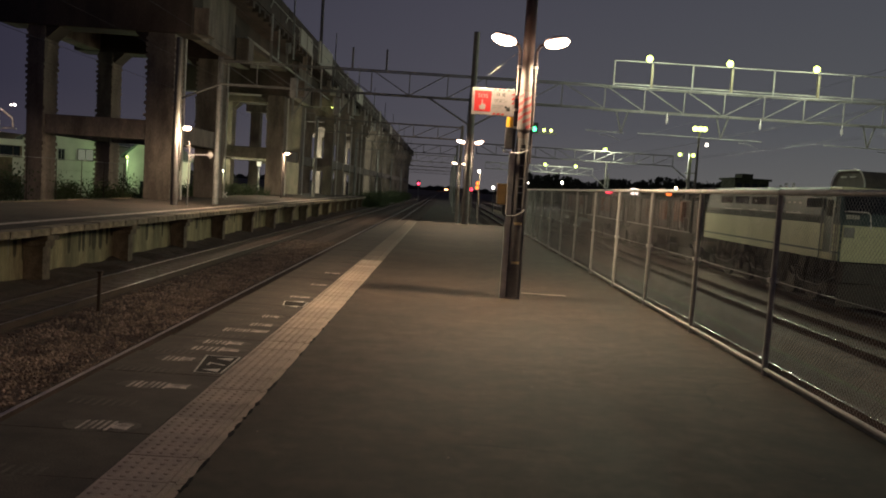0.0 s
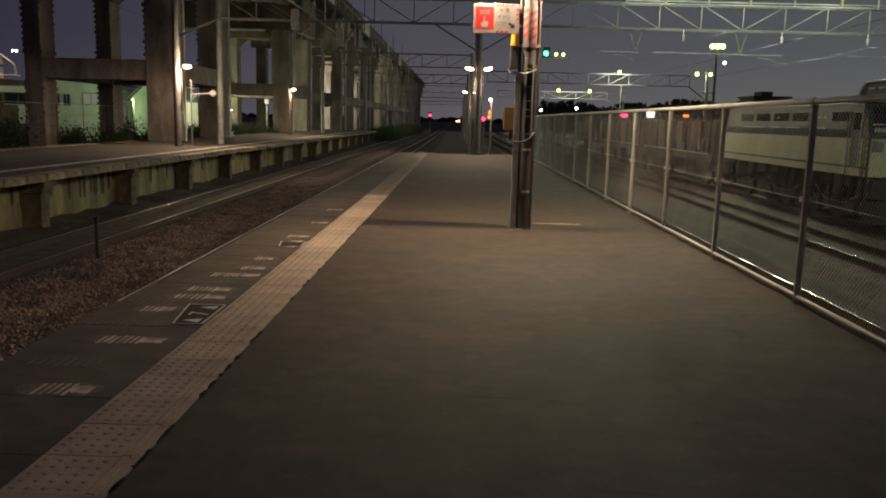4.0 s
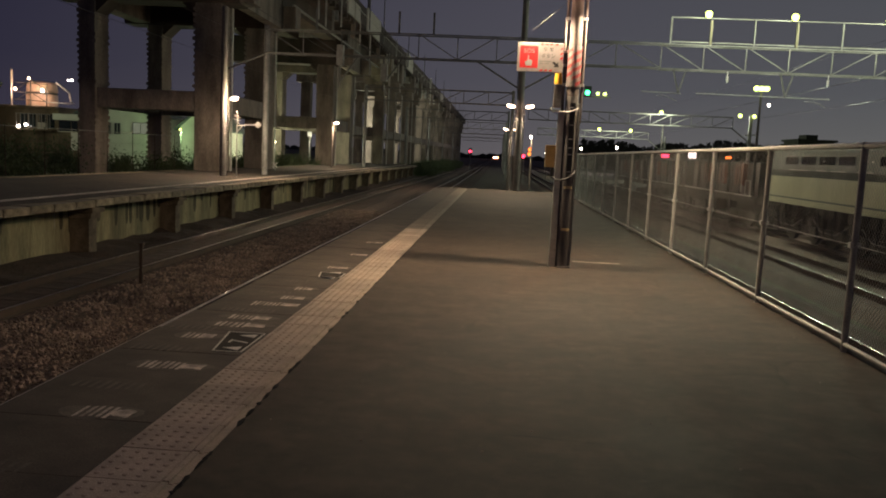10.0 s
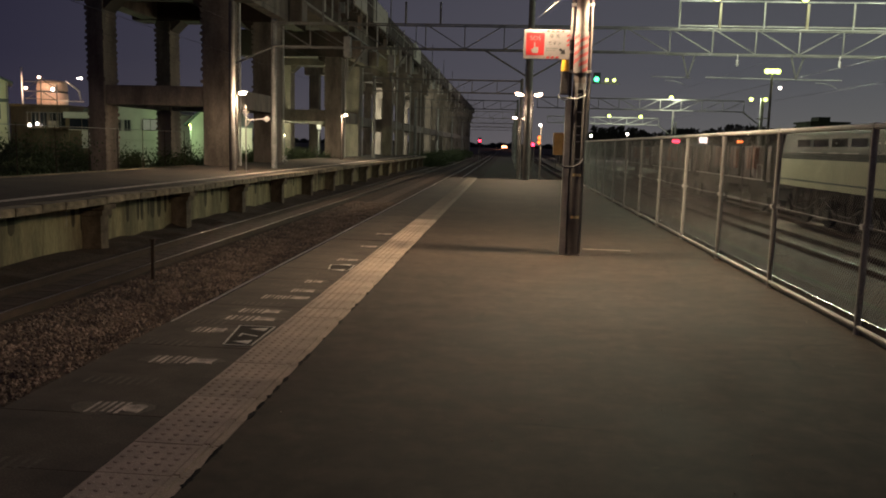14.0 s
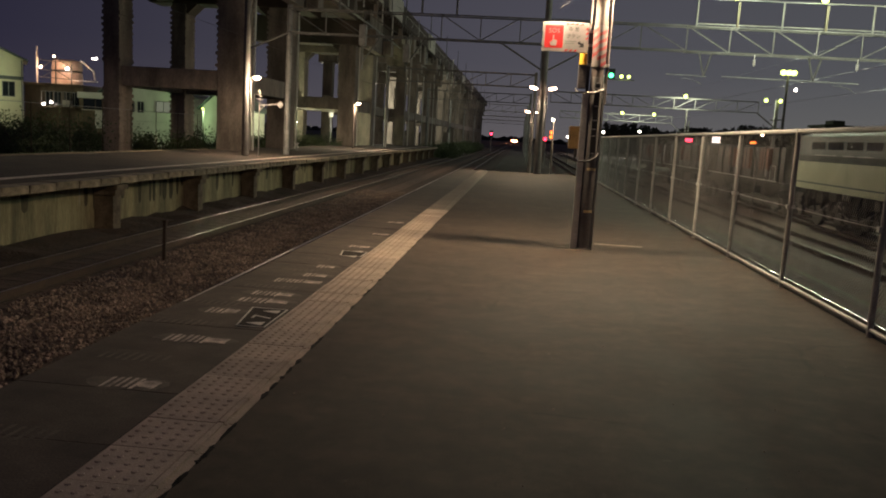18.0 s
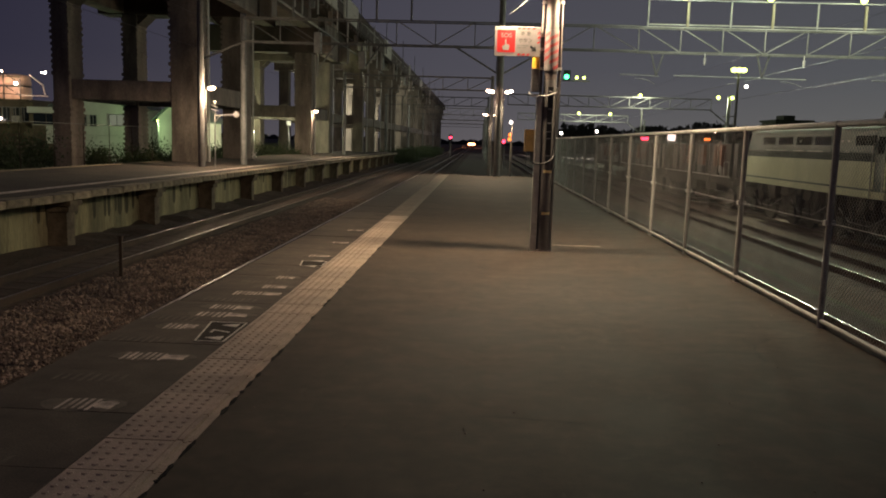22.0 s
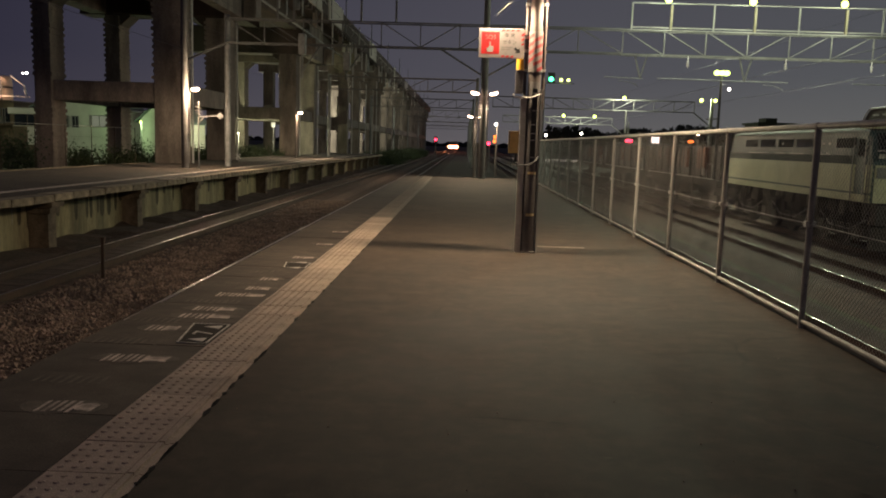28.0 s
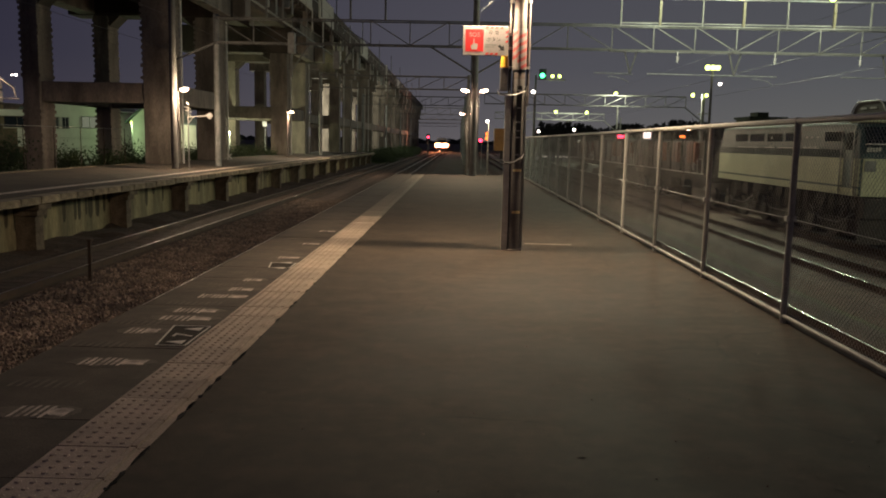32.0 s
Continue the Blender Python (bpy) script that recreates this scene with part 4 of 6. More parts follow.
lamp_pole((1.1, -14.7, 0), "platform lamp post with twin glowing lamps, behind the viewpoint", 0.1, 4.12, 0.42, 8.5, 2.6, 2.2, POLE)
pole2 = lamp_pole((0.9, 39.25, 0), "dark steel post with twin lamps at the platform end", 0.17, 4.1, 0.45, 9.5, 3.2, 0.4, POLE_DARK)
part("cable_run", Mesh().path([(-0.15, -0.1, 6.5), (-0.2, -0.12, 5.2), (-0.16, -0.15, 4.4)], 0.025), CABLE, pole2)
pole3 = lamp_pole((0.85, 66, -1.36), "far lamp post with twin glowing lamps", 0.07, 5.25, 0.42, 7.5, 4.0, 0.4, POLE_DARK)
for x, y, z, r, lab in ((2.55, 66.5, 3.36, 0.11, "far single warm lamp on a thin post"), (6.1, 65, 5.72, 0.14, "pinkish white lamp on a tall thin post"), (5.2, 90, 2.2, 0.14, "low pale yellow lamp on a short post")):
    t_ = thing("yard_lamp", (x, y, 0), lab, "lamp post")
    part("post", Mesh().tube((0.1, 0.1, -1.36), (0.1, 0.1, z), 0.05, seg=8), POLE_DARK, t_)
    part("lamp_globe", Mesh().ball((0, 0, z), r), LAMP_WHITE, t_, "glowing lamp globe", smooth=True)

# lamps of the old platform
for x, y, z, hx, r, top, ma in ((-12.62, 36, 3.73, 0.47, 0.17, 7.6, POLE_DARK), (-13.06, 62, 3.68, 0.32, 0.075, 3.5, POLE)):
    t_ = thing("old_platform_lamp", (x, y, LZ), "post with one glowing warm lamp on the old platform", "lamp post", "old platform lamps")
    part("post", Mesh().tube((0, 0, 0), (0, 0, top), r, r * 0.85, seg=14), ma, t_, smooth=True)
    part("lamp_pipe", Mesh().path([(r + 0.05, -0.02, 1.6), (r + 0.05, -0.02, z - LZ - 0.15), (hx - 0.1, 0, z - LZ)], 0.032, seg=8), POLE, t_, "pale lamp pipe")
    hd = part("lamp_head", Mesh().ball((hx, 0, z - LZ + 0.03), 0.2, sx=1.1, sy=0.6, sz=0.35), WHITE, t_, smooth=True)
    part("lamp_bowl", Mesh().ball((hx, 0, z - LZ - 0.03), 0.19, sx=1.0, sy=0.62, sz=0.5), LAMP_WARM, hd, "glowing warm bowl", smooth=True)
an = thing("signal_antenna", (-12.02, 36.1, LZ), "small white ladder antenna beside the old platform lamp", "antenna")
part("mast", Mesh().tube((0, 0, 0), (0, 0, 3.0), 0.02, seg=6), TAPE_WHITE, an)
for k, (w, z) in enumerate(((0.08, 2.92), (0.14, 2.74), (0.16, 2.58), (0.12, 2.44))):
    part("rung", Mesh().bar((-w, -0.03, z + 0.05), (w, -0.03, z - 0.03), 0.018), TAPE_WHITE, an)
dsg = thing("track_sign", (-12.0, 36, LZ), "white post with an arm ending in a diamond plate", "sign")
part("post", Mesh().tube((0, 0, 0), (0, 0, 2.36), 0.024), SIGN_WHITE, dsg)
part("arm", Mesh().bar((0, 0, 2.33), (0.82, 0, 2.40), 0.04), SIGN_WHITE, dsg)
part("diamond_plate", Mesh().slab([(0.98, 2.4 - 0.17), (1.15, 2.4), (0.98, 2.4 + 0.17), (0.81, 2.4)], -0.01, 0.01, pose(0, 0, 0, 90, 0, 0)), SIGN_WHITE, dsg)
part("stay", Mesh().bar((0, 0, 2.05), (0.25, 0, 2.33), 0.03), SIGN_WHITE, dsg)

# ---- parked locomotive ----
loco = thing("locomotive", (11.0, 0, 0), "parked electric locomotive in blue-grey and cream behind the fence", "locomotive")
LY0, LY1, LW = 21.7, 33.4, 2.8
ROOF_GREY = mat("loco_roof_grey", (0.05, 0.05, 0.048), (0.03, 0.03, 0.03), rough=0.85, big=2, fine=25, bump=0.2, grit=0.25)


def rake(z):
    return 0.42 * max(0.0, z - 1.5) / 0.9


def hull(prof):
    m, n = Mesh(), len(prof)
    m.v = [(x, LY0 + rake(z), z) for x, z in prof] + [(x, LY1 - rake(z), z) for x, z in prof]
    m.f = [tuple(range(n)), tuple(reversed(range(n, 2 * n)))] + [(i, n + i, n + (i + 1) % n, (i + 1) % n) for i in range(n)]
    return m


part("body", hull([(0.0, 0.38), (LW, 0.38), (LW, 1.5), (LW, 2.36), (0.0, 2.36), (0.0, 1.5)]), LOCO_BLUE, loco, "blue-grey upper body", bevel=0.06)
part("roof", hull([(0.02, 2.362), (LW - 0.02, 2.362), (LW - 0.35, 2.5), (LW / 2, 2.56), (0.35, 2.5)]), ROOF_GREY, loco, "dull grey roof", bevel=0.03)
part("cream_band", Mesh().box(-0.012, 0.0, LY0 + 0.05, LY1 - 0.05, 0.66, 1.42), LOCO_CREAM, loco, "cream side band")
part("cream_sill", Mesh().box(-0.018, 0.0, LY0 + 0.05, LY1 - 0.05, 0.40, 0.60), LOCO_CREAM, loco, "cream sill stripe")
part("front_band", Mesh().box(0.05, LW - 0.05, LY0 - 0.012, LY0 + 0.02, 0.40, 1.42), LOCO_CREAM, loco, "cream front band")
part("cab_visor", Mesh().box(0.1, LW - 0.1, LY0 + 0.3, LY0 + 1.1, 2.40, 2.50), LOCO_CREAM, loco, "cream edge over the windscreen", bevel=0.03)
hood = Mesh()
arc = [(math.cos(math.pi * k / 14), math.sin(math.pi * k / 14)) for k in range(15)]
hood.slab([(LY0 + 1.65 + 1.0 * c, 2.5 + 0.52 * min(1.0, 1.25 * q)) for c, q in arc], 0.9, 2.0, Matrix(((0, 0, 1, 0), (1, 0, 0, 0), (0, 1, 0, 0), (0, 0, 0, 1))))
part("roof_hood", hood, LOCO_DARK, loco, "rounded dark equipment hood on the roof")
part("hood_rim", Mesh().path([(0.88, LY0 + 1.65 + 1.02 * c, 2.51 + 0.53 * min(1.0, 1.25 * q)) for c, q in arc], 0.02), GALV, loco, "bright rim of the hood")
for yy in (1.2, 1.75):
    part("vent_slit", Mesh().box(0.88, 0.902, LY0 + yy, LY0 + yy + 0.35, 2.82, 2.87), GALV_DULL, loco)
part("grey_stripe", Mesh().box(-0.006, 0.0, LY0 + 1.1, LY1 - 0.08, 1.425, 1.655), ROOF_GREY, loco, "dark grey stripe above the cream")
for q, (za, zb) in enumerate(((1.97, 2.03), (1.70, 1.72))):
    for yy in (24.35, 24.75, 25.1, 27.9):
        part("small_fitting", Mesh().box(-0.018, 0.0, yy + 0.1 * q, yy + 0.1 * q + 0.12, za, zb), GALV, loco, "small bright fitting")
for yy in (LY0 + 0.12, LY0 + 0.24, LY0 + 1.12):
    part("corner_pipe", Mesh().tube((-0.035, yy, 0.42), (-0.035, yy, 2.2), 0.016, seg=6), GALV_DULL, loco)
for yy, xx in ((5.4, 0.9), (6.0, 0.9), (8.6, 1.8)):
    ins = Mesh()
    for h in range(2):
        ins.tube((xx, LY0 + yy, 2.53 + 0.1 * h), (xx, LY0 + yy, 2.59 + 0.1 * h), 0.07, 0.045, seg=8)
    part("roof_insulator", ins, SIGN_WHITE, loco, "white roof insulator")
for y0, y1 in ((30.3, 31.6), (28.65, 30.0), (27.05, 28.35), (25.6, 26.8), (22.75, 23.95)):
    w = part("side_window", Mesh().box(-0.006, 0.02, y0, y1, 1.88, 2.15), GLASS, loco, "dark side window")
    fr = Mesh()
    for a, b, c, d in ((y0 - 0.03, y1 + 0.03, 2.15, 2.18), (y0 - 0.03, y1 + 0.03, 1.85, 1.88), (y0 - 0.03, y0, 1.88, 2.15), (y1, y1 + 0.03, 1.88, 2.15)):
        fr.box(-0.012, 0.01, a, b, c, d)
    part("window_frame", fr, LOCO_BLUE, w)
part("rain_gutter", Mesh().box(-0.025, 0.0, LY0 + 0.6, LY1 - 0.5, 2.34, 2.365), GALV_DULL, loco)
for y0, y1 in ((24.3, 25.4), (26.2, 27.4), (27.7, 28.6), (29.2, 31.2)):
    part("trim_line", Mesh().box(-0.008, 0.0, y0, y1, 1.66, 1.69), GALV, loco, "thin bright trim line")
dr = part("cab_door", Mesh().box(-0.014, 0.0, LY0 + 0.42, LY0 + 0.98, 0.62, 2.25), LOCO_BLUE, loco, "dark recessed cab door", bevel=0.005)
part("door_window", Mesh().box(-0.02, -0.012, LY0 + 0.52, LY0 + 0.88, 1.65, 2.12), GLASS, dr)
for y in (LY0 + 0.36, LY0 + 1.04):
    part("handrail", Mesh().path([(-0.02, y, 0.6), (-0.08, y, 0.65), (-0.08, y, 1.9), (-0.02, y, 1.95)], 0.014), GALV, loco, "steel handrail")
part("cab_side_window", Mesh().box(-0.006, 0.02, LY0 + 0.3, LY0 + 0.38, 1.75, 2.2), GLASS, loco)
for xa, xb in ((0.18, 1.32), (1.48, 2.62)):
    ws = Mesh()
    ws.v = [(x, LY0 + rake(z) + d, z) for d in (-0.012, 0.01) for x, z in ((xa, 1.78), (xb, 1.78), (xb, 2.28), (xa, 2.28))]
    ws.f = [(0, 1, 2, 3), (7, 6, 5, 4), (0, 4, 5, 1), (1, 5, 6, 2), (2, 6, 7, 3), (3, 7, 4, 0)]
    part("windscreen", ws, GLASS, loco, "dark cab windscreen")
np_ = Mesh()
for k in range(5):
    np_.box(0.12 + 0.078 * k, 0.175 + 0.078 * k, LY0 - 0.012, LY0 + 0.01, 1.60, 1.72)
part("number_bars", np_, PALE, loco, "raised pale number bars")
part("marker_lamp", Mesh().box(0.08, 0.38, LY0 - 0.03, LY0 - 0.01, 1.07, 1.36), GALV_DULL, loco, bevel=0.02)
part("front_handrail", Mesh().path([(0.12, LY0 + 0.1, 1.80), (0.15, LY0 - 0.05, 1.81), (0.68, LY0 - 0.06, 1.81), (0.76, LY0 - 0.06, 1.74), (0.82, LY0 - 0.05, 1.36), (0.82, LY0 + 0.01, 1.32)], 0.018), WHITE, loco, "white handrail")
part("buffer_beam", Mesh().box(0.1, LW - 0.1, LY0 - 0.15, LY0 + 0.2, -0.2, 0.36), LOCO_DARK, loco, bevel=0.03)
part("snow_plough", Mesh().slab([(0.15, LY0 + 0.15), (1.4, LY0 - 0.3), (2.65, LY0 + 0.15), (2.65, LY0 + 0.25), (0.15, LY0 + 0.25)], -0.9, -0.2), LOCO_DARK, loco)
part("centre_sill", Mesh().box(1.1, 1.7, LY0 + 0.3, LY1 - 0.3, -0.85, 0.37), LOCO_DARK, loco, bevel=0.03)
ru = random.Random(31)
for by in (LY0 + 2.0, (LY0 + LY1) / 2, LY1 - 2.0):
    bg = part("bogie", Mesh().box(0.25, 0.4, by - 1.7, by + 1.7, -0.62, -0.3), LOCO_DARK, loco, bevel=0.03)
    for dy in (-1.1, 1.1):
        part("wheel", Mesh().tube((0.8, by + dy, RAIL + 0.56), (0.95, by + dy, RAIL + 0.56), 0.56, seg=20), LOCO_DARK, bg, smooth=False)
        part("axle_box", Mesh().box(0.12, 0.4, by + dy - 0.2, by + dy + 0.2, -0.68, -0.3), LOCO_DARK, bg, bevel=0.05)
        for q in (-0.42, 0.42):
            sp = Mesh()
            for h in range(4):
                sp.tube((0.3, by + dy + q, -0.3 + 0.085 * h), (0.3, by + dy + q, -0.21 + 0.085 * h), 0.1 - 0.012 * (h % 2), seg=10)
            part("spring", sp, LOCO_DARK, bg)
    part("brake_rod", Mesh().path([(0.18, by - 1.5, -0.1), (0.14, by - 0.7, -0.42), (0.16, by + 0.6, -0.4), (0.2, by + 1.4, -0.05)], 0.022), GALV_DULL, bg)
    for q in (-0.6, 0.1, 0.7):
        part("sand_hose", Mesh().path([(0.1, by + q, 0.36), (0.05, by + q + 0.05, 0.0), (0.16, by + q + 0.15, -0.5)], 0.025), CABLE, bg)
y = LY0 + 0.4
while y < LY1 - 0.9:
    w = ru.uniform(0.3, 0.75)
    part("underframe_box", Mesh().box(0.12 + ru.uniform(0, 0.12), 0.7, y, y + w, 0.36 - ru.uniform(0.2, 0.6), 0.36), LOCO_DARK, loco, bevel=0.035)
    y += w + ru.uniform(0.1, 0.5)

# wagons behind the locomotive
for wi, (y0, y1) in enumerate(((35.2, 47.5), (49.0, 62), (63.5, 77))):
    wg = thing("freight_wagon", (11.0, y0, 0), "dark parked freight wagon with side panels coloured orange as if headlit", "wagon", "parked wagons")
    L = y1 - y0
    part("underframe", Mesh().box(0.1, 2.7, 0, L, 0.1, 0.4), LOCO_DARK, wg, bevel=0.02)
    part("body", Mesh().box(0.3, 2.5, 0.3, L - 0.3, 0.4, 1.9), WAGON, wg, "dark body", bevel=0.03)
    for a, b in ((2.05, 3.2), (5.0, 6.45), (7.75, 8.8)):
        part("side_panel", Mesh().box(0.1, 0.3, a, b, 0.86, 1.84), WAGON_PANEL, wg, "panel with the headlight's orange in its colour", bevel=0.02)
        for q in (0.3, 0.62):
            part("panel_rib", Mesh().box(0.07, 0.1, a + (b - a) * q, a + (b - a) * q + 0.06, 0.86, 1.84), WAGON, wg)
    for k in range(7):
        y = 0.4 + (L - 0.9) * k / 6
        part("stanchion", Mesh().box(0.05, 0.16, y, y + 0.1, 0.4, 2.0), LOCO_DARK, wg)
    part("side_sill", Mesh().tube((-0.05, 0, 0.45), (-0.05, L, 0.45), 0.03), GALV, wg, "thin bright side pipe")
    part("hand_pipe", Mesh().path([(-0.05, 0.3, 0.45), (-0.06, 0.3, 1.1), (-0.06, 1.0, 1.1), (-0.05, 1.0, 0.45)], 0.02), GALV, wg)
    part("brake_wheel", Mesh().tube((-0.06, 1.6, 0.75), (-0.03, 1.6, 0.75), 0.19, seg=14), GALV_DULL, wg)
    part("chest", Mesh().box(0.0, 0.5, L * 0.45, L * 0.45 + 1.1, -0.4, 0.1), LOCO_DARK, wg, bevel=0.04)
    for by in (2.0, L - 2.0):
        for dy in (-0.8, 0.8):
            part("wheel", Mesh().tube((0.8, by + dy, RAIL + 0.43), (0.95, by + dy, RAIL + 0.43), 0.43, seg=18), LOCO_DARK, wg)
        part("bogie_frame", Mesh().box(0.4, 0.55, by - 1.2, by + 1.2, -0.75, -0.3), LOCO_DARK, wg, bevel=0.03)

# lamp and post added to brighten the nearest wagon panels
wlp = thing("yard_lamp", (10.35, 36.2, -1.36), "small warm lamp on a post, added to brighten the wagon panels", "lamp post")
part("post", Mesh().tube((0, 0, 0), (0, 0, 3.75), 0.03, seg=6), POLE_DARK, wlp)
part("lamp_globe", Mesh().ball((0.1, 0, 3.78), 0.07), LAMP_WARM, wlp, "glowing lamp globe", smooth=True)
lamp("work_light", (10.4, 37.2, 2.3), 34, (1.0, 0.7, 0.5), 0.06, (11.6, 38.0, 0.9), 110)
# dark wagons added in place of clutter, to hide the floodlit ground
for y0, y1 in ((36, 52), (53.5, 70), (71.5, 80)):
    wg = thing("screening_wagon", (15.2, y0, 0), "dark low wagon added to hide the floodlit ground behind", "wagon", "far parked wagons")
    L = y1 - y0
    part("underframe", Mesh().box(0.1, 2.7, 0, L, -0.95, 0.1), LOCO_DARK, wg, bevel=0.02)
    for k in range(3):
        part("crate", Mesh().box(0.15, 2.65, 0.4 + L * k / 3, 0.4 + L * k / 3 + L / 3 - 0.8, 0.1, 1.1 + 0.4 * (k % 2)), LOCO_DARK, wg, bevel=0.04)

# ---- approaching train ----
train = thing("commuter_train", (-4.235, 215, 0), "approaching train with blazing headlights", "train")
for c in range(5):
    y0 = 20.2 * c
    car = Mesh()
    pr = [(-1.45, 0.0), (1.45, 0.0), (1.48, 1.1), (1.38, 2.35), (0.8, 2.62), (-0.8, 2.62), (-1.38, 2.35), (-1.48, 1.1)]
    car.v = [(x, y0, z) for x, z in pr] + [(x, y0 + 19.8, z) for x, z in pr]
    car.f = [tuple(range(8)), tuple(reversed(range(8, 16)))] + [(i, 8 + i, 8 + (i + 1) % 8, (i + 1) % 8) for i in range(8)]
    b = part("car_body", car, GALV_DULL, train, bevel=0.05)
    for s in (-1.49, 1.47):
        for k in range(6):
            part("window", Mesh().box(s, s + 0.02, y0 + 1.2 + 3.1 * k, y0 + 3.2 + 3.1 * k, 0.95, 1.75), GLASS, b)
    part("underframe", Mesh().box(-1.1, 1.1, y0 + 0.3, y0 + 19.5, -0.75, 0.0), LOCO_DARK, b)
part("windscreen", Mesh().box(-1.2, 1.2, -0.03, 0.0, 1.0, 2.0), GLASS, train)
part("front_skirt", Mesh().box(-1.35, 1.35, -0.05, 0.3, -0.7, 0.0), LOCO_DARK, train, bevel=0.05)
# oversized discs: the glare round each headlight is put into its width
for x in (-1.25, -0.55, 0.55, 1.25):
    hl = part("headlight", Mesh().tube((x, -0.09, 0.57), (x, -0.05, 0.57), 0.62, seg=18), HEAD_GLARE, train, "blazing orange-white headlight, widened to include its glare")
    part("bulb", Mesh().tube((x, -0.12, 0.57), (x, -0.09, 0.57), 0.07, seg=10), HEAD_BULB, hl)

# ---- distance ----
def house(at, w, d, h, ridge, label, wins=(), turn=0, wall=PLASTER):
    th = thing("house", pose(*at, 0, 0, turn), label, "house", "houses behind the viaduct")
    m = Mesh().box(-w / 2, w / 2, 0, d, 0, h)
    part("wall_shell", m, wall, th)
    g = Mesh()
    g.v = [(-w / 2, 0, h), (w / 2, 0, h), (0, 0, h + ridge), (-w / 2, d, h), (w / 2, d, h), (0, d, h + ridge)]
    g.f = [(0, 1, 2), (5, 4, 3), (0, 3, 4, 1)]
    part("gable", g, wall, th)
    for s in (-1, 1):
        r = Mesh()
        o = 0.4
        r.v = [(0, -o, h + ridge + 0.02), (0, d + o, h + ridge + 0.02), (s * (w / 2 + o), d + o, h - ridge * o / (w / 2) + 0.02), (s * (w / 2 + o), -o, h - ridge * o / (w / 2) + 0.02)]
        r.v += [(x, y, z + 0.15) for x, y, z in r.v]
        r.f = [(0, 1, 2, 3), (7, 6, 5, 4), (0, 4, 5, 1), (1, 5, 6, 2), (2, 6, 7, 3), (3, 7, 4, 0)]
        part("roof", r, ROOF, th)
    for x, z, ww, wh, lit in wins:
        f = part("window", Mesh().box(x - ww / 2, x + ww / 2, -0.05, 0.0, z, z + wh), WINDOW_LIT if lit else GLASS, th)
        fr = Mesh()
        for a, b, c, e in ((x - ww / 2 - 0.06, x + ww / 2 + 0.06, z - 0.06, z), (x - ww / 2 - 0.06, x + ww / 2 + 0.06, z + wh, z + wh + 0.06), (x - 0.03, x + 0.03, z, z + wh), (x - ww / 2 - 0.06, x - ww / 2, z, z + wh), (x + ww / 2, x + ww / 2 + 0.06, z, z + wh)):
            fr.box(a, b, -0.08, 0.0, c, e)
        part("frame", fr, GALV_DULL, f)
    return th


house((-34.5, 70, -1.4), 6.5, 8, 5.2, 1.4, "white two-storey house with dark windows", ((0.25, 3.5, 0.5, 0.9, 0), (-0.6, 3.5, 0.4, 0.9, 0), (2.4, 3.6, 1.3, 0.9, 1)))
house((-27.5, 72, -1.4), 3.6, 7, 4.4, 1.6, "small gabled house lit green by a street lamp", ((0.2, 2.9, 0.5, 1.3, 0), (0.0, 0.0, 0.9, 2.0, 0)))
CREAM_WALL = mat("cream_house_wall", (0.68, 0.66, 0.48), (0.56, 0.54, 0.4), rough=0.85, big=0.6, fine=30, bump=0.1, grit=0.08)
hs = house((-46.6, 66.3, -1.4), 6.0, 5.5, 7.46, 1.35, "cream two-storey house with a dark band and window", ((1.85, 4.25, 0.9, 1.22, 0),), turn=34, wall=CREAM_WALL)
part("band_course", Mesh().box(-3.0, 3.0, -0.12, 0.0, 5.68, 5.98), ROOF, hs, "dark band between the storeys")
part("corner_pipe", Mesh().tube((2.9, -0.08, 0), (2.9, -0.08, 7.4), 0.05, seg=6), GALV_DULL, hs)
# flat-roofed house with a balcony, and its neighbour with a pale eave
fl = thing("flat_roofed_house", (-43.7, 71.5, -1.4), "dark flat-roofed house with a railed balcony", "house", "houses behind the viaduct")
part("wall_shell", Mesh().box(-3.0, 2.8, 0.6, 8, 0, 5.5), CONC_DARK, fl)
part("roof_slab", Mesh().box(-3.3, 3.0, -0.4, 8.2, 5.5, 5.68), CONC_DARK, fl, bevel=0.03)
part("balcony_floor", Mesh().box(-0.8, 2.6, -0.4, 0.6, 3.45, 3.6), CONC_DARK, fl)
for k in range(9):
    part("baluster", Mesh().bar((-0.7 + 0.4 * k, -0.36, 3.6), (-0.7 + 0.4 * k, -0.36, 4.95), 0.045), GALV_DULL if k % 3 else SIGN_WHITE, fl)
part("handrail", Mesh().bar((-0.8, -0.36, 4.95), (2.6, -0.36, 4.95), 0.06), GALV_DULL, fl)
for x in (-0.5, 0.3, 1.3, 2.1):
    w = part("window", Mesh().box(x - 0.3, x + 0.3, 0.54, 0.6, 3.7, 5.0), GLASS, fl)
    part("frame", Mesh().box(x - 0.34, x - 0.3, 0.5, 0.6, 3.66, 5.04), GALV_DULL, w)
for x, z in ((-0.44, 3.77), (0.29, 3.92)):
    part("balcony_lamp", Mesh().ball((x, -0.45, z), 0.14), LAMP_WHITE, fl, "small white lamp", smooth=True)
part("ac_unit", Mesh().box(1.2, 2.0, -0.2, 0.2, 3.6, 4.2), PALE, fl, bevel=0.03)
nb = thing("low_house", (-39.1, 71.2, -1.4), "low house with a pale eave and dark panes", "house", "houses behind the viaduct")
part("wall_shell", Mesh().box(-1.5, 1.5, 0.3, 7, 0, 5.0), CONC_DARK, nb)
part("eave", Mesh().box(-1.6, 1.6, -0.5, 7.2, 4.5, 5.05), PLASTER, nb, "pale painted eave", bevel=0.03)
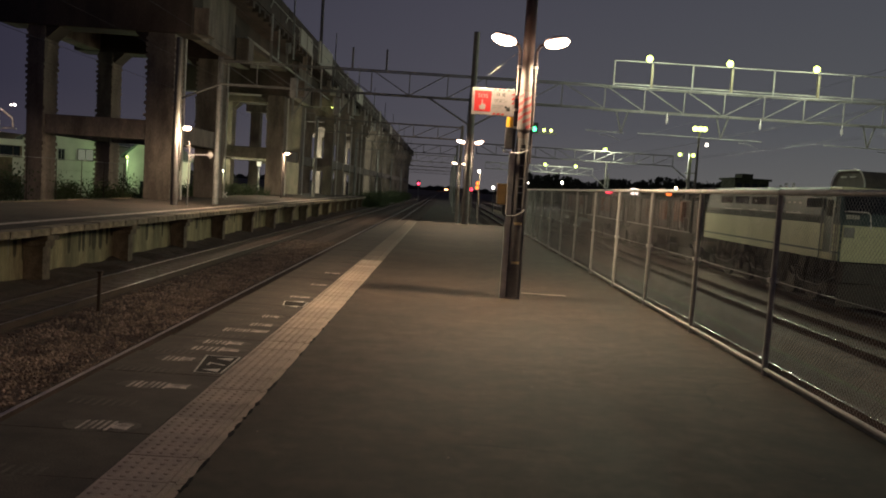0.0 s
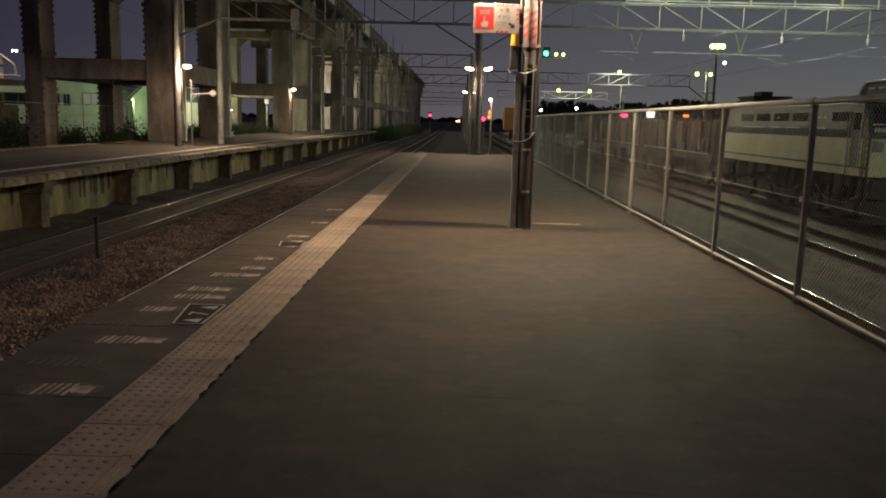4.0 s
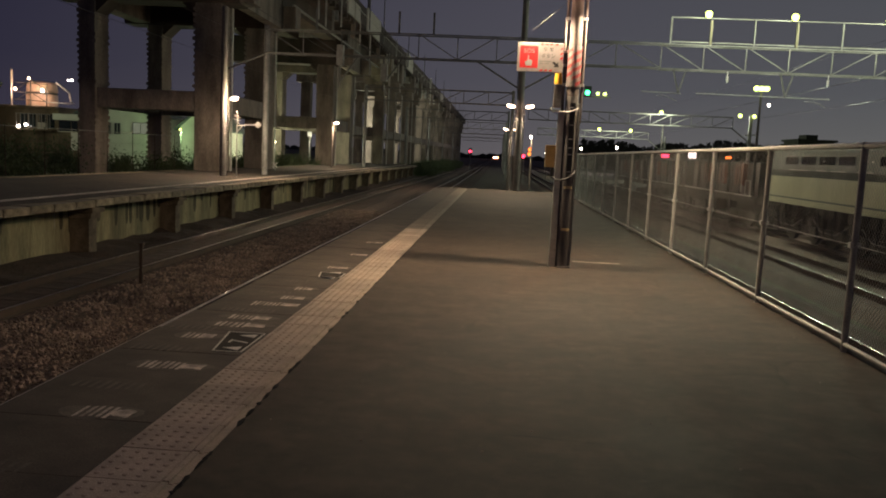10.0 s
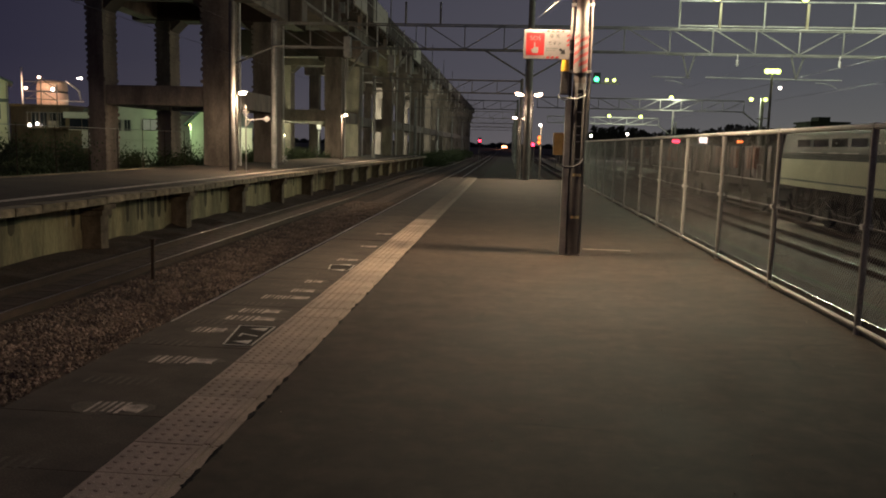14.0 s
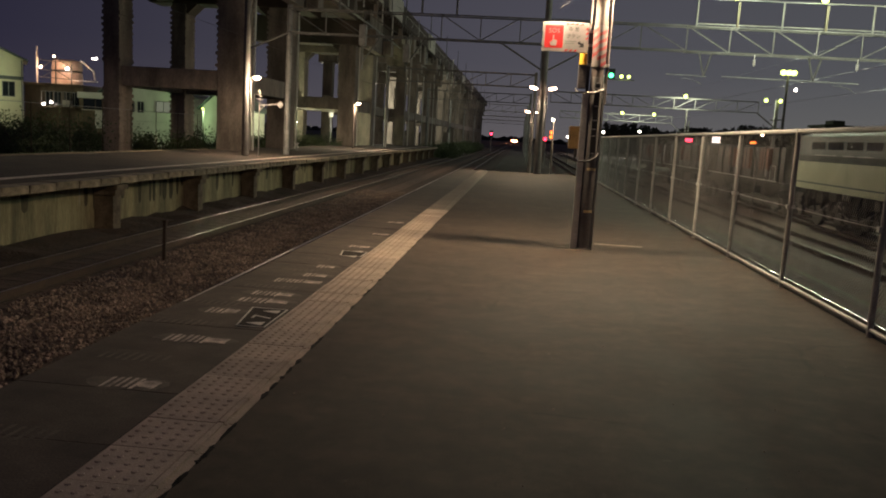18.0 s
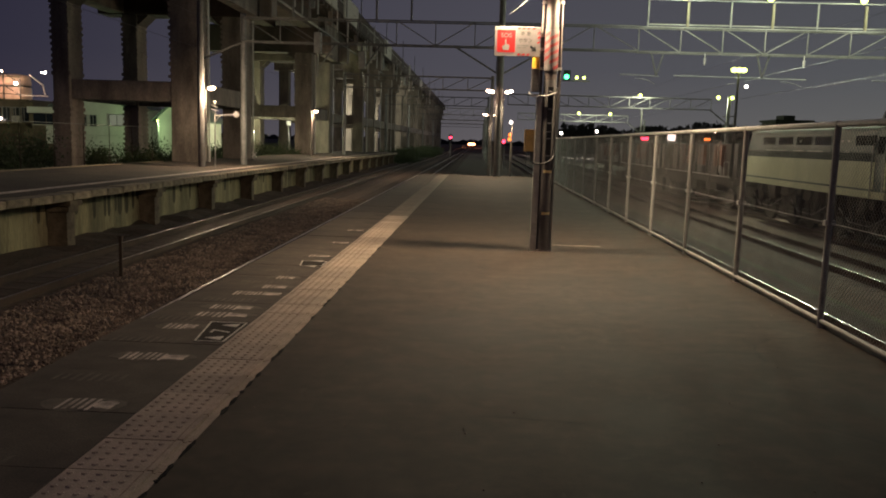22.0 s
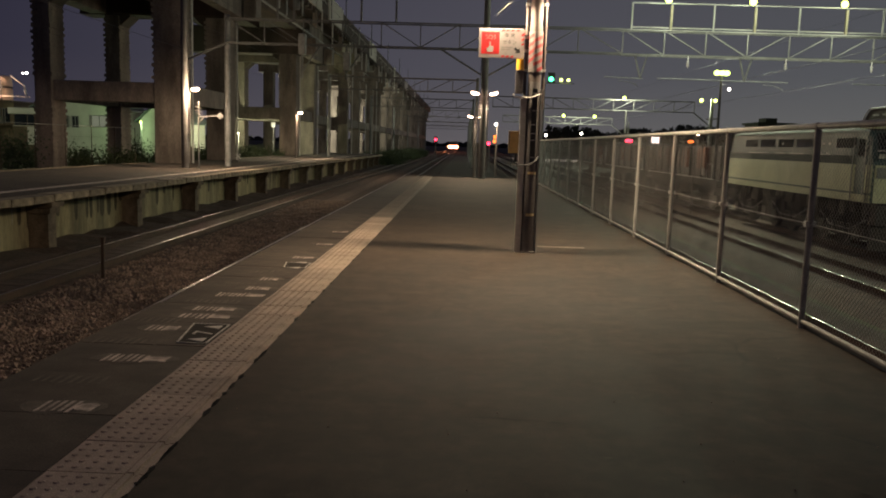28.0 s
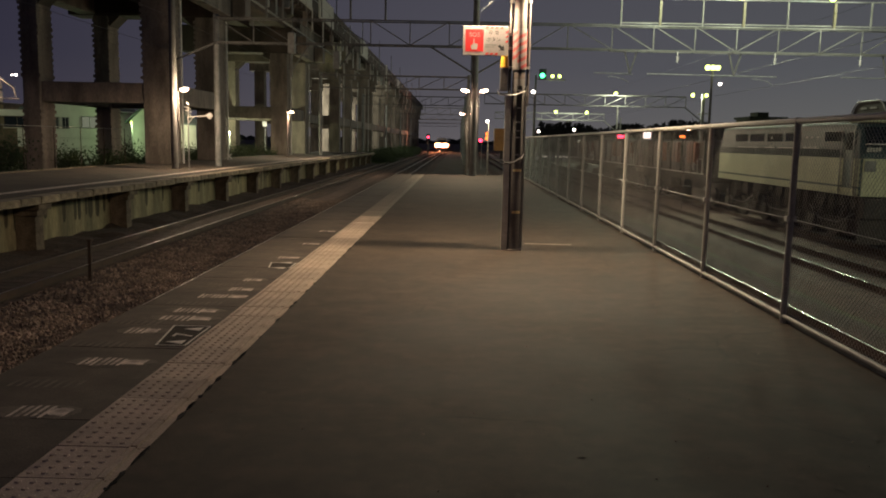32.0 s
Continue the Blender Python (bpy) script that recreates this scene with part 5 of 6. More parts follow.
part("window", Mesh().box(-1.4, -0.3, 0.22, 0.3, 3.5, 4.45), GLASS, nb)
part("window", Mesh().box(-0.2, 0.35, 0.22, 0.3, 3.5, 4.45), GLASS, nb)
part("side_wall", Mesh().box(-0.25, 1.5, 0.2, 0.3, 1.8, 3.4), PLASTER, nb, "pale plaster wall")
part("sill", Mesh().box(-1.5, 0.5, 0.14, 0.3, 3.42, 3.5), PALE, nb)
# street lamp out of view, added to brighten the cream house
lamp("street_light", (-43.5, 60.5, 4.5), 520, (0.95, 1.0, 0.62), 0.15)
sl = thing("street_lamp", (-43.5, 60.9, -1.36), "unseen street lamp added to light the cream house", "street lamp", "street lamps")
part("post", Mesh().tube((0, 0.2, 0), (0, 0.2, 6.1), 0.06, seg=8), GALV_DULL, sl)
part("globe", Mesh().ball((0, 0, 6.15), 0.15), LAMP_GREEN, sl, "glowing greenish globe", smooth=True)

# right-hand woods and sheds
rw = random.Random(3)
woods = Mesh()
for k in range(9000):
    x = 30 + 300 * rw.random()
    h = 9.3 + 1.3 * math.sin(x * 0.09) + 0.8 * math.sin(x * 0.31 + 1)
    c = Vector((x, 300 + rw.uniform(-8, 10), -1.4 + (h + 1.4) * rw.random() ** 0.45 + rw.uniform(-0.4, 0.4)))
    q, sz = Euler((rw.random() * 3, rw.random() * 3, rw.random() * 6)).to_matrix(), rw.uniform(0.5, 1.3)
    n = len(woods.v)
    woods.v += [tuple(c + q @ Vector(p)) for p in ((-sz, 0, 0), (0, -sz * 0.6, 0.2), (sz, 0, 0), (0, sz * 0.6, 0.2))]
    woods.f.append((n, n + 1, n + 2, n + 3))
for k in range(150):
    x = 32 + 2 * k
    woods.ball((x, 306 + rw.uniform(-6, 6), 3.2 + 1.3 * math.sin(x * 0.09)), rw.uniform(3.6, 5.0), seg=9, rings=6, sz=1.1)
for k in range(120):
    woods.ball((-330 + 4.5 * k, 985 + rw.uniform(-15, 15), rw.uniform(-4, -1)), rw.uniform(5, 7), seg=7, rings=5)
part("far_woods", woods, DARK_MASS, label="dark tree line beyond the yard", kind="stuff")

# ---- lamps that light the place ----
for x, y, z, w, ax, ay in ((0.48, 12.19, 3.9, 430, -1.3, 0.3), (1.61, 12.19, 3.9, 350, 0.6, 1.2)):
    lamp("platform_light", (x, y, z), w, WARM, 0.06, (x + ax, y + ay, 0), 178)
for x in (0.55, 1.65):
    lamp("platform_light", (x, -14.35, 3.9), 210, WARM, 0.06, (x + (1.3 if x > 1 else -1.3), -14, 0), 178)
for x in (0.3, 1.5):
    lamp("platform_light", (x, 39.3, 3.84), 260, WARM, 0.08, (x + (1.6 if x > 1 else -1.6), 38.4, 0), 176)
for x, y, z in ((-11.85, 35.75, 3.6), (-12.45, 61.75, 3.55)):
    lamp("platform_light", (x, y, z), 290, WARM, 0.08)
    lamp("platform_light", (x, y, z - 0.02), 420, WARM, 0.08, (x - 0.6, y + 0.2, 0), 176, 0.3)
for x in (9.62, 13.65, 18.0):
    lamp("flood_light", (x, 38.2, 8.6), 520, MERC, 0.5)
    lamp("flood_light", (x, 38.1, 8.6), 2600, MERC, 0.4, (x + 8, 22, -1.3), 100, 0.6)
# added floods on the unseen gantry behind the viewpoint
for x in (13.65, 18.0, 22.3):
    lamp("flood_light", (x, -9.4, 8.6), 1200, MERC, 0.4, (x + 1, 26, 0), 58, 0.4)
lamp("flood_light", (24.9, 78.9, 9.2), 6500, MERC, 0.7, (28, 48, -1), 100)
lamp("flood_light", (17.45, 88.3, 7.4), 1000, MERC, 0.3)
lamp("flood_light", (26.5, 91.5, 7.4), 900, MERC, 0.3)
lamp("flood_light", (18, 125, 7.6), 3500, MERC, 0.3)
for x, z in ((27.4, 5.0), (19.1, 4.4)):
    lamp("flood_light", (x, 190.9, z), 4000, (1.0, 0.92, 0.8), 0.3)
    t_ = thing("yard_lamp", (x, 190, 0), "far white lamp on a thin post", "lamp post")
    part("post", Mesh().tube((0.1, 0.3, -1.36), (0.1, 0.3, z), 0.08, seg=8), POLE_DARK, t_)
    part("lamp_globe", Mesh().ball((0, 0, z), 0.3), LAMP_WHITE, t_, "glowing lamp globe", smooth=True)
for x in (0.1, 1.6):
    lamp("platform_light", (x, 66.05, 3.7), 420, WARM, 0.1, (x + (1.6 if x > 1 else -1.6), 64.6, 0), 176)
lamp("platform_light", (2.55, 65.9, 3.3), 130, WARM, 0.2)
lamp("street_light", (-21.3, 74.6, 2.1), 700, (0.95, 1.0, 0.58), 0.17)
lamp("street_light", (-17.1, 74.6, 2.1), 110, PALE_LAMP, 0.17)
for x, y, z, w in ((-27.0, 96, 6.0, 900), (-27.0, 128, 6.0, 4500), (-27, 165, 6.0, 2200)):
    lamp("street_light", (x, y, z), w, PALE_LAMP, 0.15)
    t_ = thing("street_lamp", (x, y + 0.3, -1.36), "greenish street lamp behind the viaduct", "street lamp", "street lamps")
    part("post", Mesh().tube((0, 0.3, 0), (0, 0.3, z + 1.5), 0.06, seg=8), GALV_DULL, t_)
    part("globe", Mesh().ball((0, 0.15, z + 1.55), 0.14), LAMP_GREEN, t_, "glowing greenish globe", smooth=True)

# ---- markings on the platform ----
def marking(y0, y1, x0, x1, number, skew, faded=False):
    mk = thing("floor_marking", (0, 0, 0.001), "boarding position marking, black with a white outline and arrows", "floor marking", "boarding markings")
    c = [(x0 + skew, y0), (x1, y0), (x1, y1), (x0, y1)]
    part("black_ground", Mesh().slab(c, 0.001, 0.004), MARK_GROUND, mk)
    w = 0.015
    for a, b in zip(c, c[1:] + c[:1]):
        a, b = Vector((*a, 0.006)), Vector((*b, 0.006))
        d = (b - a).normalized()
        s = Vector((-d.y, d.x, 0)) * w
        part("white_line", Mesh().slab([tuple(a.xy), tuple(b.xy), tuple((b + s).xy), tuple((a + s).xy)], 0.004, 0.006), MARK_WHITE, mk)
    cx, cy = (x0 + x1) / 2 + skew / 2, (y0 + y1) / 2
    if not faded:
        text("number", number, 0.24, MARK_WHITE, mk, pose(cx, cy, 0.0055, 0, 0, 90), deep=0.001)
    for s in (-1, 1):
        yy = cy + s * 0.22
        part("triangle", Mesh().slab([(cx + 0.07, yy - 0.06), (cx + 0.07, yy + 0.06), (cx - 0.075, yy)], 0.004, 0.006), MARK_WHITE, mk)


marking(6.07, 6.75, -2.3, -1.97, "7", 0.09)
marking(9.98, 10.4, -2.3, -1.96, "7", 0.06, faded=True)
rp = random.Random(8)
for y, x0, x1, n in ((4.52, -2.46, -2.12, 5), (5.6, -2.56, -2.08, 7), (6.55, -2.62, -2.35, 4), (7.05, -2.52, -2.06, 6), (7.38, -2.5, -2.1, 6), (8.1, -2.5, -2.0, 8), (8.5, -2.3, -2.05, 4), (9.1, -2.3, -2.1, 3), (10.9, -2.3, -2.02, 4), (12.4, -2.25, -2.0, 4), (14.2, -2.3, -2.02, 4)):
    wp = thing("worn_paint_patch", (0, y, 0.0), "scuffed remains of ribbed white paint on the platform edge", "floor marking", "worn paint patches")
    smear = [(x0 - 0.12 + (x1 - x0 + 0.2) * (0.5 - 0.5 * math.cos(a)) + rp.uniform(-0.03, 0.03), (0.13 + rp.uniform(-0.03, 0.03)) * math.sin(a)) for a in [i * 0.4488 for i in range(14)]]
    part("paint_smear", Mesh().slab(smear[::-1], 0.0006, 0.0012), PAINT_GHOST, wp, "dull smear of old paint")
    pitch = (x1 - x0) * 0.68 / n
    for k in range(n):
        x, w = x0 + pitch * k, pitch * rp.uniform(0.38, 0.55)
        a, b = -0.085 - rp.uniform(0, 0.03), 0.075 + rp.uniform(0, 0.03)
        part("paint_rib", Mesh().slab([(x, a), (x + w, a + 0.01), (x + w * 1.05, b), (x + w * 0.1, b - 0.012)], 0.0012, 0.003), PAINT, wp)
    c, rx = x1 - (x1 - x0) * 0.2, (x1 - x0) * 0.22
    blob = [(c + rx * rp.uniform(0.85, 1.1) * max(-0.8, min(0.8, 1.3 * math.cos(a))), 0.1 * rp.uniform(0.6, 1.0) * max(-0.8, min(0.8, 1.3 * math.sin(a)))) for a in [i * 0.3927 for i in range(16)]]
    part("paint_flake", Mesh().slab(blob, 0.0012, 0.0026), PAINT, wp)
for y, x0, n in ((3.65, -2.62, 6), (5.05, -2.78, 8), (6.08, -2.86, 9), (6.85, -2.86, 7), (7.72, -2.7, 9), (8.75, -2.62, 7), (9.6, -2.56, 6)):
    wp = thing("worn_paint_patch", (0, y, 0.0), "faint ribbed ghost of worn-off paint on the platform edge", "floor marking", "worn paint patches")
    for k in range(n):
        x, h = x0 + 0.062 * k, 0.11 * rp.uniform(0.6, 1.1)
        part("paint_rib", Mesh().slab([(x, -h), (x + 0.026, -h + 0.02), (x + 0.03, h), (x + 0.004, h - 0.02)], 0.0006, 0.0014), PAINT_GHOST, wp, "faint worn rib of paint")
# short ragged pale line just beyond the foot of the lamp post
wl_ = thing("pale_line", (1.28, 13.05, 0), "short pale line on the asphalt beside the lamp post", "floor marking")
for k in range(9):
    o = 0.085 * k + rp.uniform(-0.01, 0.01)
    part("paint_flake", Mesh().slab([(o, -0.05 + rp.uniform(-0.02, 0.02)), (o + 0.1, -0.05 + rp.uniform(-0.02, 0.02)), (o + 0.1, 0.05 + rp.uniform(-0.02, 0.02)), (o, 0.05 + rp.uniform(-0.02, 0.02))], 0.001, 0.0025 + 0.0001 * (k % 2)), TILE_OLD, wl_)
crumbs = Mesh()
for k in range(75):
    y = 2.4 + 20 * rp.random() ** 1.5
    s = rp.uniform(0.015, 0.1)
    o = [(SX1 + 0.003 + 0.014 * rp.uniform(0.3, 1.3) * math.cos(a), y + s * math.sin(a)) for a in (0, 0.8, 1.6, 2.4, 3.14, 4.0, 4.8, 5.6)]
    crumbs.slab(o, 0.0, 0.006)
part("sealant_crumbs", crumbs, MARK_DARK, plat, "ragged dark sealant along the strip", kind="stuff")

def crack(x0, x1, y0, wander, wide):
    """A thin wandering crack across the asphalt."""
    m, steps = Mesh(), 22
    y, edge = y0, []
    for k in range(steps + 1):
        y += rp.uniform(-wander, wander)
        edge.append((x0 + (x1 - x0) * k / steps, y, wide * rp.uniform(0.3, 1.0) * (1 - abs(2 * k / steps - 1) ** 3)))
    for x, yy, w in edge:
        m.v += [(x, yy - w, 0.002), (x, yy + w, 0.002)]
    m.f = [(2 * k, 2 * k + 2, 2 * k + 3, 2 * k + 1) for k in range(steps)]
    part("crack", m, MARK_DARK, plat, "thin dark crack")


for x0, x1, y0, wander, wide in ((0.02, 0.75, 4.6, 0.012, 0.007), (1.5, 2.6, 6.3, 0.03, 0.006), (-1.2, -0.3, 8.4, 0.03, 0.008), (0.4, 1.6, 3.4, 0.02, 0.004)):
    crack(x0, x1, y0, wander, wide)
bits = Mesh()
for k in range(150):
    x, y = rp.uniform(-1.3, 3.1), 2.6 + 12 * rp.random() ** 1.4
    s, a = rp.uniform(0.008, 0.028), rp.random() * 6.28
    n = len(bits.v)
    for u, v in ((-1.4, 0), (0, -0.6), (1.4, 0), (0, 0.6)):
        bits.v.append((x + s * (u * math.cos(a) - v * math.sin(a)), y + s * (u * math.sin(a) + v * math.cos(a)), 0.003 + 0.004 * (u > 0)))
    bits.f.append((n, n + 1, n + 2, n + 3))
part("litter", bits, BARK, label="small dry leaf bits and grit scattered on the asphalt", kind="stuff")

sk = thing("marker_stake", (-6.94, 15.13, -1.25), "thin dark brown stake standing in the ballast", "stake")
part("stake", Mesh().bar((0, 0, 0), (0.01, 0, 0.85), 0.06), RUST, sk)
part("cap", Mesh().box(-0.035, 0.055, -0.045, 0.045, 0.85, 0.88), RUST, sk)
# pale specks stand in for lens ghosts of the lamps
chips = Mesh()
for k in range(90):
    x, y, r = rp.uniform(-1.35, 3.1), 2.3 + 9 * rp.random() ** 1.6, rp.uniform(0.003, 0.007)
    chips.ball((x, y, r * 0.5), r, seg=5, rings=3, sz=0.7)
part("grit_chips", chips, STONE, label="tiny pale specks on the asphalt, standing in for lens ghosts", kind="stuff")
# ---- old platform surroundings ----
part("back_kerb", Mesh().box(-16.6, -16.4, -4, 41, 0.0, LZ + 0.04), CONC_DARK, oldp, "pale kerb along the back of the old platform")
wf = thing("wire_fence", (-16.9, 0, 0), "thin wire fence on slim posts behind the old platform", "fence")
for k in range(13):
    part("post", Mesh().tube((0, 12 + 2.4 * k, 0), (0, 12 + 2.4 * k, 1.95), 0.018, seg=6), RUST, wf)
for z in (0.5, 1.0, 1.45, 1.92):
    part("wire", Mesh().tube((0, 12, z), (0, 40.8, z), 0.012 if z > 1.9 else 0.004, seg=4), GALV_DULL if z > 1.9 else RUST, wf)
rb = random.Random(21)


def shrub(at, w, h, label):
    th = thing("shrub", at, label, "shrub", "trackside shrubs")
    st = Mesh()
    for k in range(7):
        a = rb.random() * 6.28
        st.tube((0.1 * math.cos(a), 0.1 * math.sin(a), 0), (w * 0.35 * math.cos(a), w * 0.35 * math.sin(a), h * rb.uniform(0.5, 0.8)), 0.03, 0.01, seg=5)
    part("stems", st, BARK, th)
    lv = Mesh()
    clumps = [(w * rb.uniform(-0.65, 0.65), w * rb.uniform(-0.5, 0.5), h * rb.uniform(0.12, 0.62), w * rb.uniform(0.08, 0.19)) for _ in range(13)]
    for k in range(5200):
        cx, cy, cz, cr = clumps[k % len(clumps)]
        s = rb.uniform(0.05, 0.11)
        q = Euler((rb.random() * 3, rb.random() * 3, rb.random() * 6)).to_matrix()
        n = len(lv.v)
        c = Vector((cx + rb.gauss(0, cr), cy + rb.gauss(0, cr), max(0.03, cz + rb.gauss(0, cr * 0.75))))
        for p in ((-s, 0, 0), (0, -s * 0.45, 0), (s, 0, 0.02), (0, s * 0.45, 0)):
            lv.v.append(tuple(c + q @ Vector(p)))
        lv.f.append((n, n + 1, n + 2, n + 3))
    part("foliage", lv, LEAF, th, kind="stuff")


for x, y, w, h in ((-24.5, 38, 3.6, 3.6), (-27.0, 40, 3.8, 3.8), (-29.5, 41, 4.0, 4.0), (-22, 37, 2.4, 2.2), (-19.8, 44.5, 2.6, 2.6), (-18.3, 45.5, 2.2, 2.5), (-20.8, 46, 2.4, 2.3), (-27, 52, 3.5, 3.2), (-25, 60, 3.0, 3.2), (-21, 63, 3.0, 2.6), (-18.5, 64, 3.4, 2.8), (-17.5, 70, 3, 2.6)):
    shrub((x, y, -1.36), w, h + 0.2, "leafy shrub in the dark under the viaduct")
for k in range(16):
    shrub((-10.6 + 0.5 * math.sin(k), 97 + 5.5 * k, -1.36), 3.2, 2.0 + 0.4 * math.sin(2.3 * k), "dark weedy bush beside the track")

# no lamp is known here; this one is added to green the panel
for y, x in ((178, -12.9),):
    lamp("added_deck_light", (x - 0.2, y - 1.5, 13.6), 240, GREEN, 0.1)
    part("added_deck_lamp", Mesh().ball((x + 0.1, y - 1.2, 14.3), 0.12), LAMP_GREEN, via, "small greenish lamp added to light the deck panel", smooth=True)
# lit tank and scaffold beyond the houses
tk = thing("storage_tank", (-45.1, 75, 0), "rounded two-tier tank lit orange on a roof behind scaffolding", "tank")
TANK = mat("tank_steel", (0.62, 0.46, 0.36), (0.5, 0.36, 0.28), rough=0.6, big=1, fine=20, bump=0.1, grit=0.1)
part("shell", Mesh().tube((0, 1.6, 4.3), (0, 1.6, 5.6), 1.42, seg=28), TANK, tk, smooth=False, bevel=0.12)
part("belt", Mesh().tube((0, 1.6, 5.6), (0, 1.6, 5.78), 1.36, seg=28), LOCO_DARK, tk)
part("upper_shell", Mesh().tube((0, 1.6, 5.78), (0, 1.6, 6.72), 1.46, 1.3, seg=28), TANK, tk, bevel=0.22)
part("crown", Mesh().ball((0, 1.6, 6.66), 1.25, seg=20, rings=8, sz=0.16), TANK, tk, smooth=True)
for x, t, m_ in ((-1.98, 7.9, GALV), (-0.1, 7.0, LOCO_DARK), (1.5, 6.3, LOCO_DARK)):
    part("scaffold_post", Mesh().tube((x, -0.2, 4.2), (x, -0.2, t), 0.09 if x < -1 else 0.06, seg=6), m_, tk)
for z in (5.0, 5.7, 6.6):
    part("scaffold_rail", Mesh().tube((-1.9, -0.2, z), (1.6, -0.2, z - 0.15), 0.04, seg=6), LOCO_DARK, tk)
for a, b in (((-1.6, 4.9), (-0.1, 5.8)), ((-0.1, 5.7), (1.3, 4.9)), ((-0.1, 6.9), (1.5, 5.9)), ((-1.7, 5.7), (-0.2, 6.8))):
    part("scaffold_brace", Mesh().tube((a[0], -0.2, a[1]), (b[0], -0.2, b[1]), 0.04, seg=6), LOCO_DARK, tk)
part("crane_arm", Mesh().path([(2.45, -0.2, 6.7), (3.75, -0.2, 5.75), (3.9, -0.2, 4.9)], 0.075), GALV, tk)
part("roof_rail", Mesh().tube((1.3, -0.2, 4.8), (4.2, -0.2, 4.75), 0.05, seg=6), GALV, tk)
for x, z, r, m_ in ((1.2, 5.87, 0.16, LAMP_WHITE), (-1.5, 5.94, 0.12, LAMP_WARM), (-0.12, 6.98, 0.1, LAMP_WARM), (0.15, 4.28, 0.1, LAMP_WHITE), (4.1, 6.95, 0.11, LAMP_WHITE), (3.75, 6.93, 0.07, LAMP_WHITE)):
    part("work_lamp", Mesh().ball((x, -0.4, z), r), m_, tk, "glowing work lamp", smooth=True)
lamp("work_light", (-43.7, 74.0, 5.9), 170, (1.0, 0.62, 0.42), 0.2)
lamp("work_light", (-46.9, 74.0, 5.9), 110, (1.0, 0.62, 0.42), 0.2)
for x, y, z in ((-21.3, 75, 2.04), (-17.1, 75, 2.0)):
    t_ = thing("street_lamp", (x, y, -1.36), "small pale street lamp beyond the viaduct columns", "street lamp", "street lamps")
    part("post", Mesh().tube((0, 0.1, 0), (0, 0.1, z + 1.36), 0.05, seg=6), GALV_DULL, t_)
    part("globe", Mesh().ball((0, 0, z + 1.36), 0.10), glow("lamp_pale", (1.0, 0.9, 0.6), 12), t_, "glowing globe", smooth=True)
t_ = thing("marker_post", (-17.95, 75, -1.36), "small square white marker on a thin post", "marker")
part("post", Mesh().tube((0, 0.05, 0), (0, 0.05, 4.1), 0.03, seg=6), GALV_DULL, t_)
part("plate", Mesh().box(-0.2, 0.2, -0.02, 0.02, 4.06, 4.5), WHITE, t_)
t_ = thing("crossing_marker", (-13.6, 48, LZ), "small white cross marker on a post", "marker")
part("post", Mesh().tube((0, 0.04, -0.2), (0, 0.04, 0.5), 0.025, seg=6), GALV_DULL, t_)
for s in (-1, 1):
    part("cross_arm", Mesh().bar((-0.14 * s, 0, 0.2), (0.14 * s, 0, 0.48), 0.045), WHITE, t_)

# ---- gantry fittings ----
for s, x1 in ((-1, -1.3), (1, 3.1)):
    part("pole_brace", Mesh().bar((0.9 + 0.15 * s, 39.7, 5.0), (x1, 39.7, 6.2), 0.08), STEEL, g1)
for x, h in ((-9.3, 1.1), (-8.5, 1.0), (-5.2, 1.05), (-3.5, 1.05)):
    part("top_post", Mesh().bar((x, 39.7, 7.4), (x, 39.7, 7.4 + h), 0.09), STEEL, g1)
for x in (-8.1, -5.9):
    part("drop_post", Mesh().bar((x, 39.7, 6.25), (x, 39.7, 4.6), 0.11), STEEL, g1)
    part("drop_brace", Mesh().bar((x, 39.7, 4.9), (x + 0.9, 39.7, 6.2), 0.07), STEEL, g1)
part("equipment_box", Mesh().box(-8.25, -7.9, 39.55, 39.9, 5.75, 6.75), GALV_DULL, g1, "grey line equipment box", bevel=0.05)
part("equipment_box", Mesh().box(-6.05, -5.7, 39.55, 39.9, 5.05, 5.9), GALV_DULL, g1, "grey line equipment box", bevel=0.05)
wires = (("wire", -4.4, 4.05), ("wire", -4.4, 4.95), ("wire", -8.0, 4.05), ("wire", -8.0, 4.95), ("wire", 9.24, 4.05), ("wire", 9.24, 4.9), ("wire", 12.4, 4.05), ("wire", 12.4, 4.9), ("wire", 16.5, 4.9))
oh = thing("overhead_wires", (0, 0, 0), "thin dark overhead contact wires along the tracks", "overhead line")
for nm, x, z in wires:
    part(nm, Mesh().tube((x, -10, z), (x, 260, z), 0.0045, seg=4), CABLE, oh)
part("tall_mast", Mesh().tube((-12.45, 73.5, 12.5), (-12.45, 73.5, 24), 0.16, 0.12), POLE_DARK, via, "tall dark mast")
for k, (y, z) in enumerate(((55.7, 10.0), (61, 10.8), (69.2, 10.6), (85.8, 9.9), (93.1, 12.5), (124, 9.9), (160, 10.0))):
    part("drain_pipe", Mesh().tube((-12.42, y, z), (-12.42, y, z + 2.0), 0.06, seg=8), GALV, via, "bright drain pipe")

# ---- yard lights and hut ----
for x, z, m_, lab in ((3.41, 2.58, SIG_AMBER, "amber"), (3.37, 2.08, SIG_AMBER, "amber"), (2.69, 1.81, SIG_RED, "red")):
    s_ = thing("signal_lamp", (x, 90, 0), "far signal lamp glowing " + lab + " on a thin post", "railway signal", "far signal lamps")
    part("post", Mesh().bar((0.12, 0.25, -1.4), (0.12, 0.25, z + 0.4), 0.1), GALV_DULL, s_)
    part("backplate", Mesh().box(-0.22, 0.22, 0.08, 0.2, z - 0.22, z + 0.22), BLACK, s_)
    part("lens", Mesh().ball((0, 0, z), 0.2, sy=0.4), m_, s_, "glowing " + lab + " lens", smooth=True)
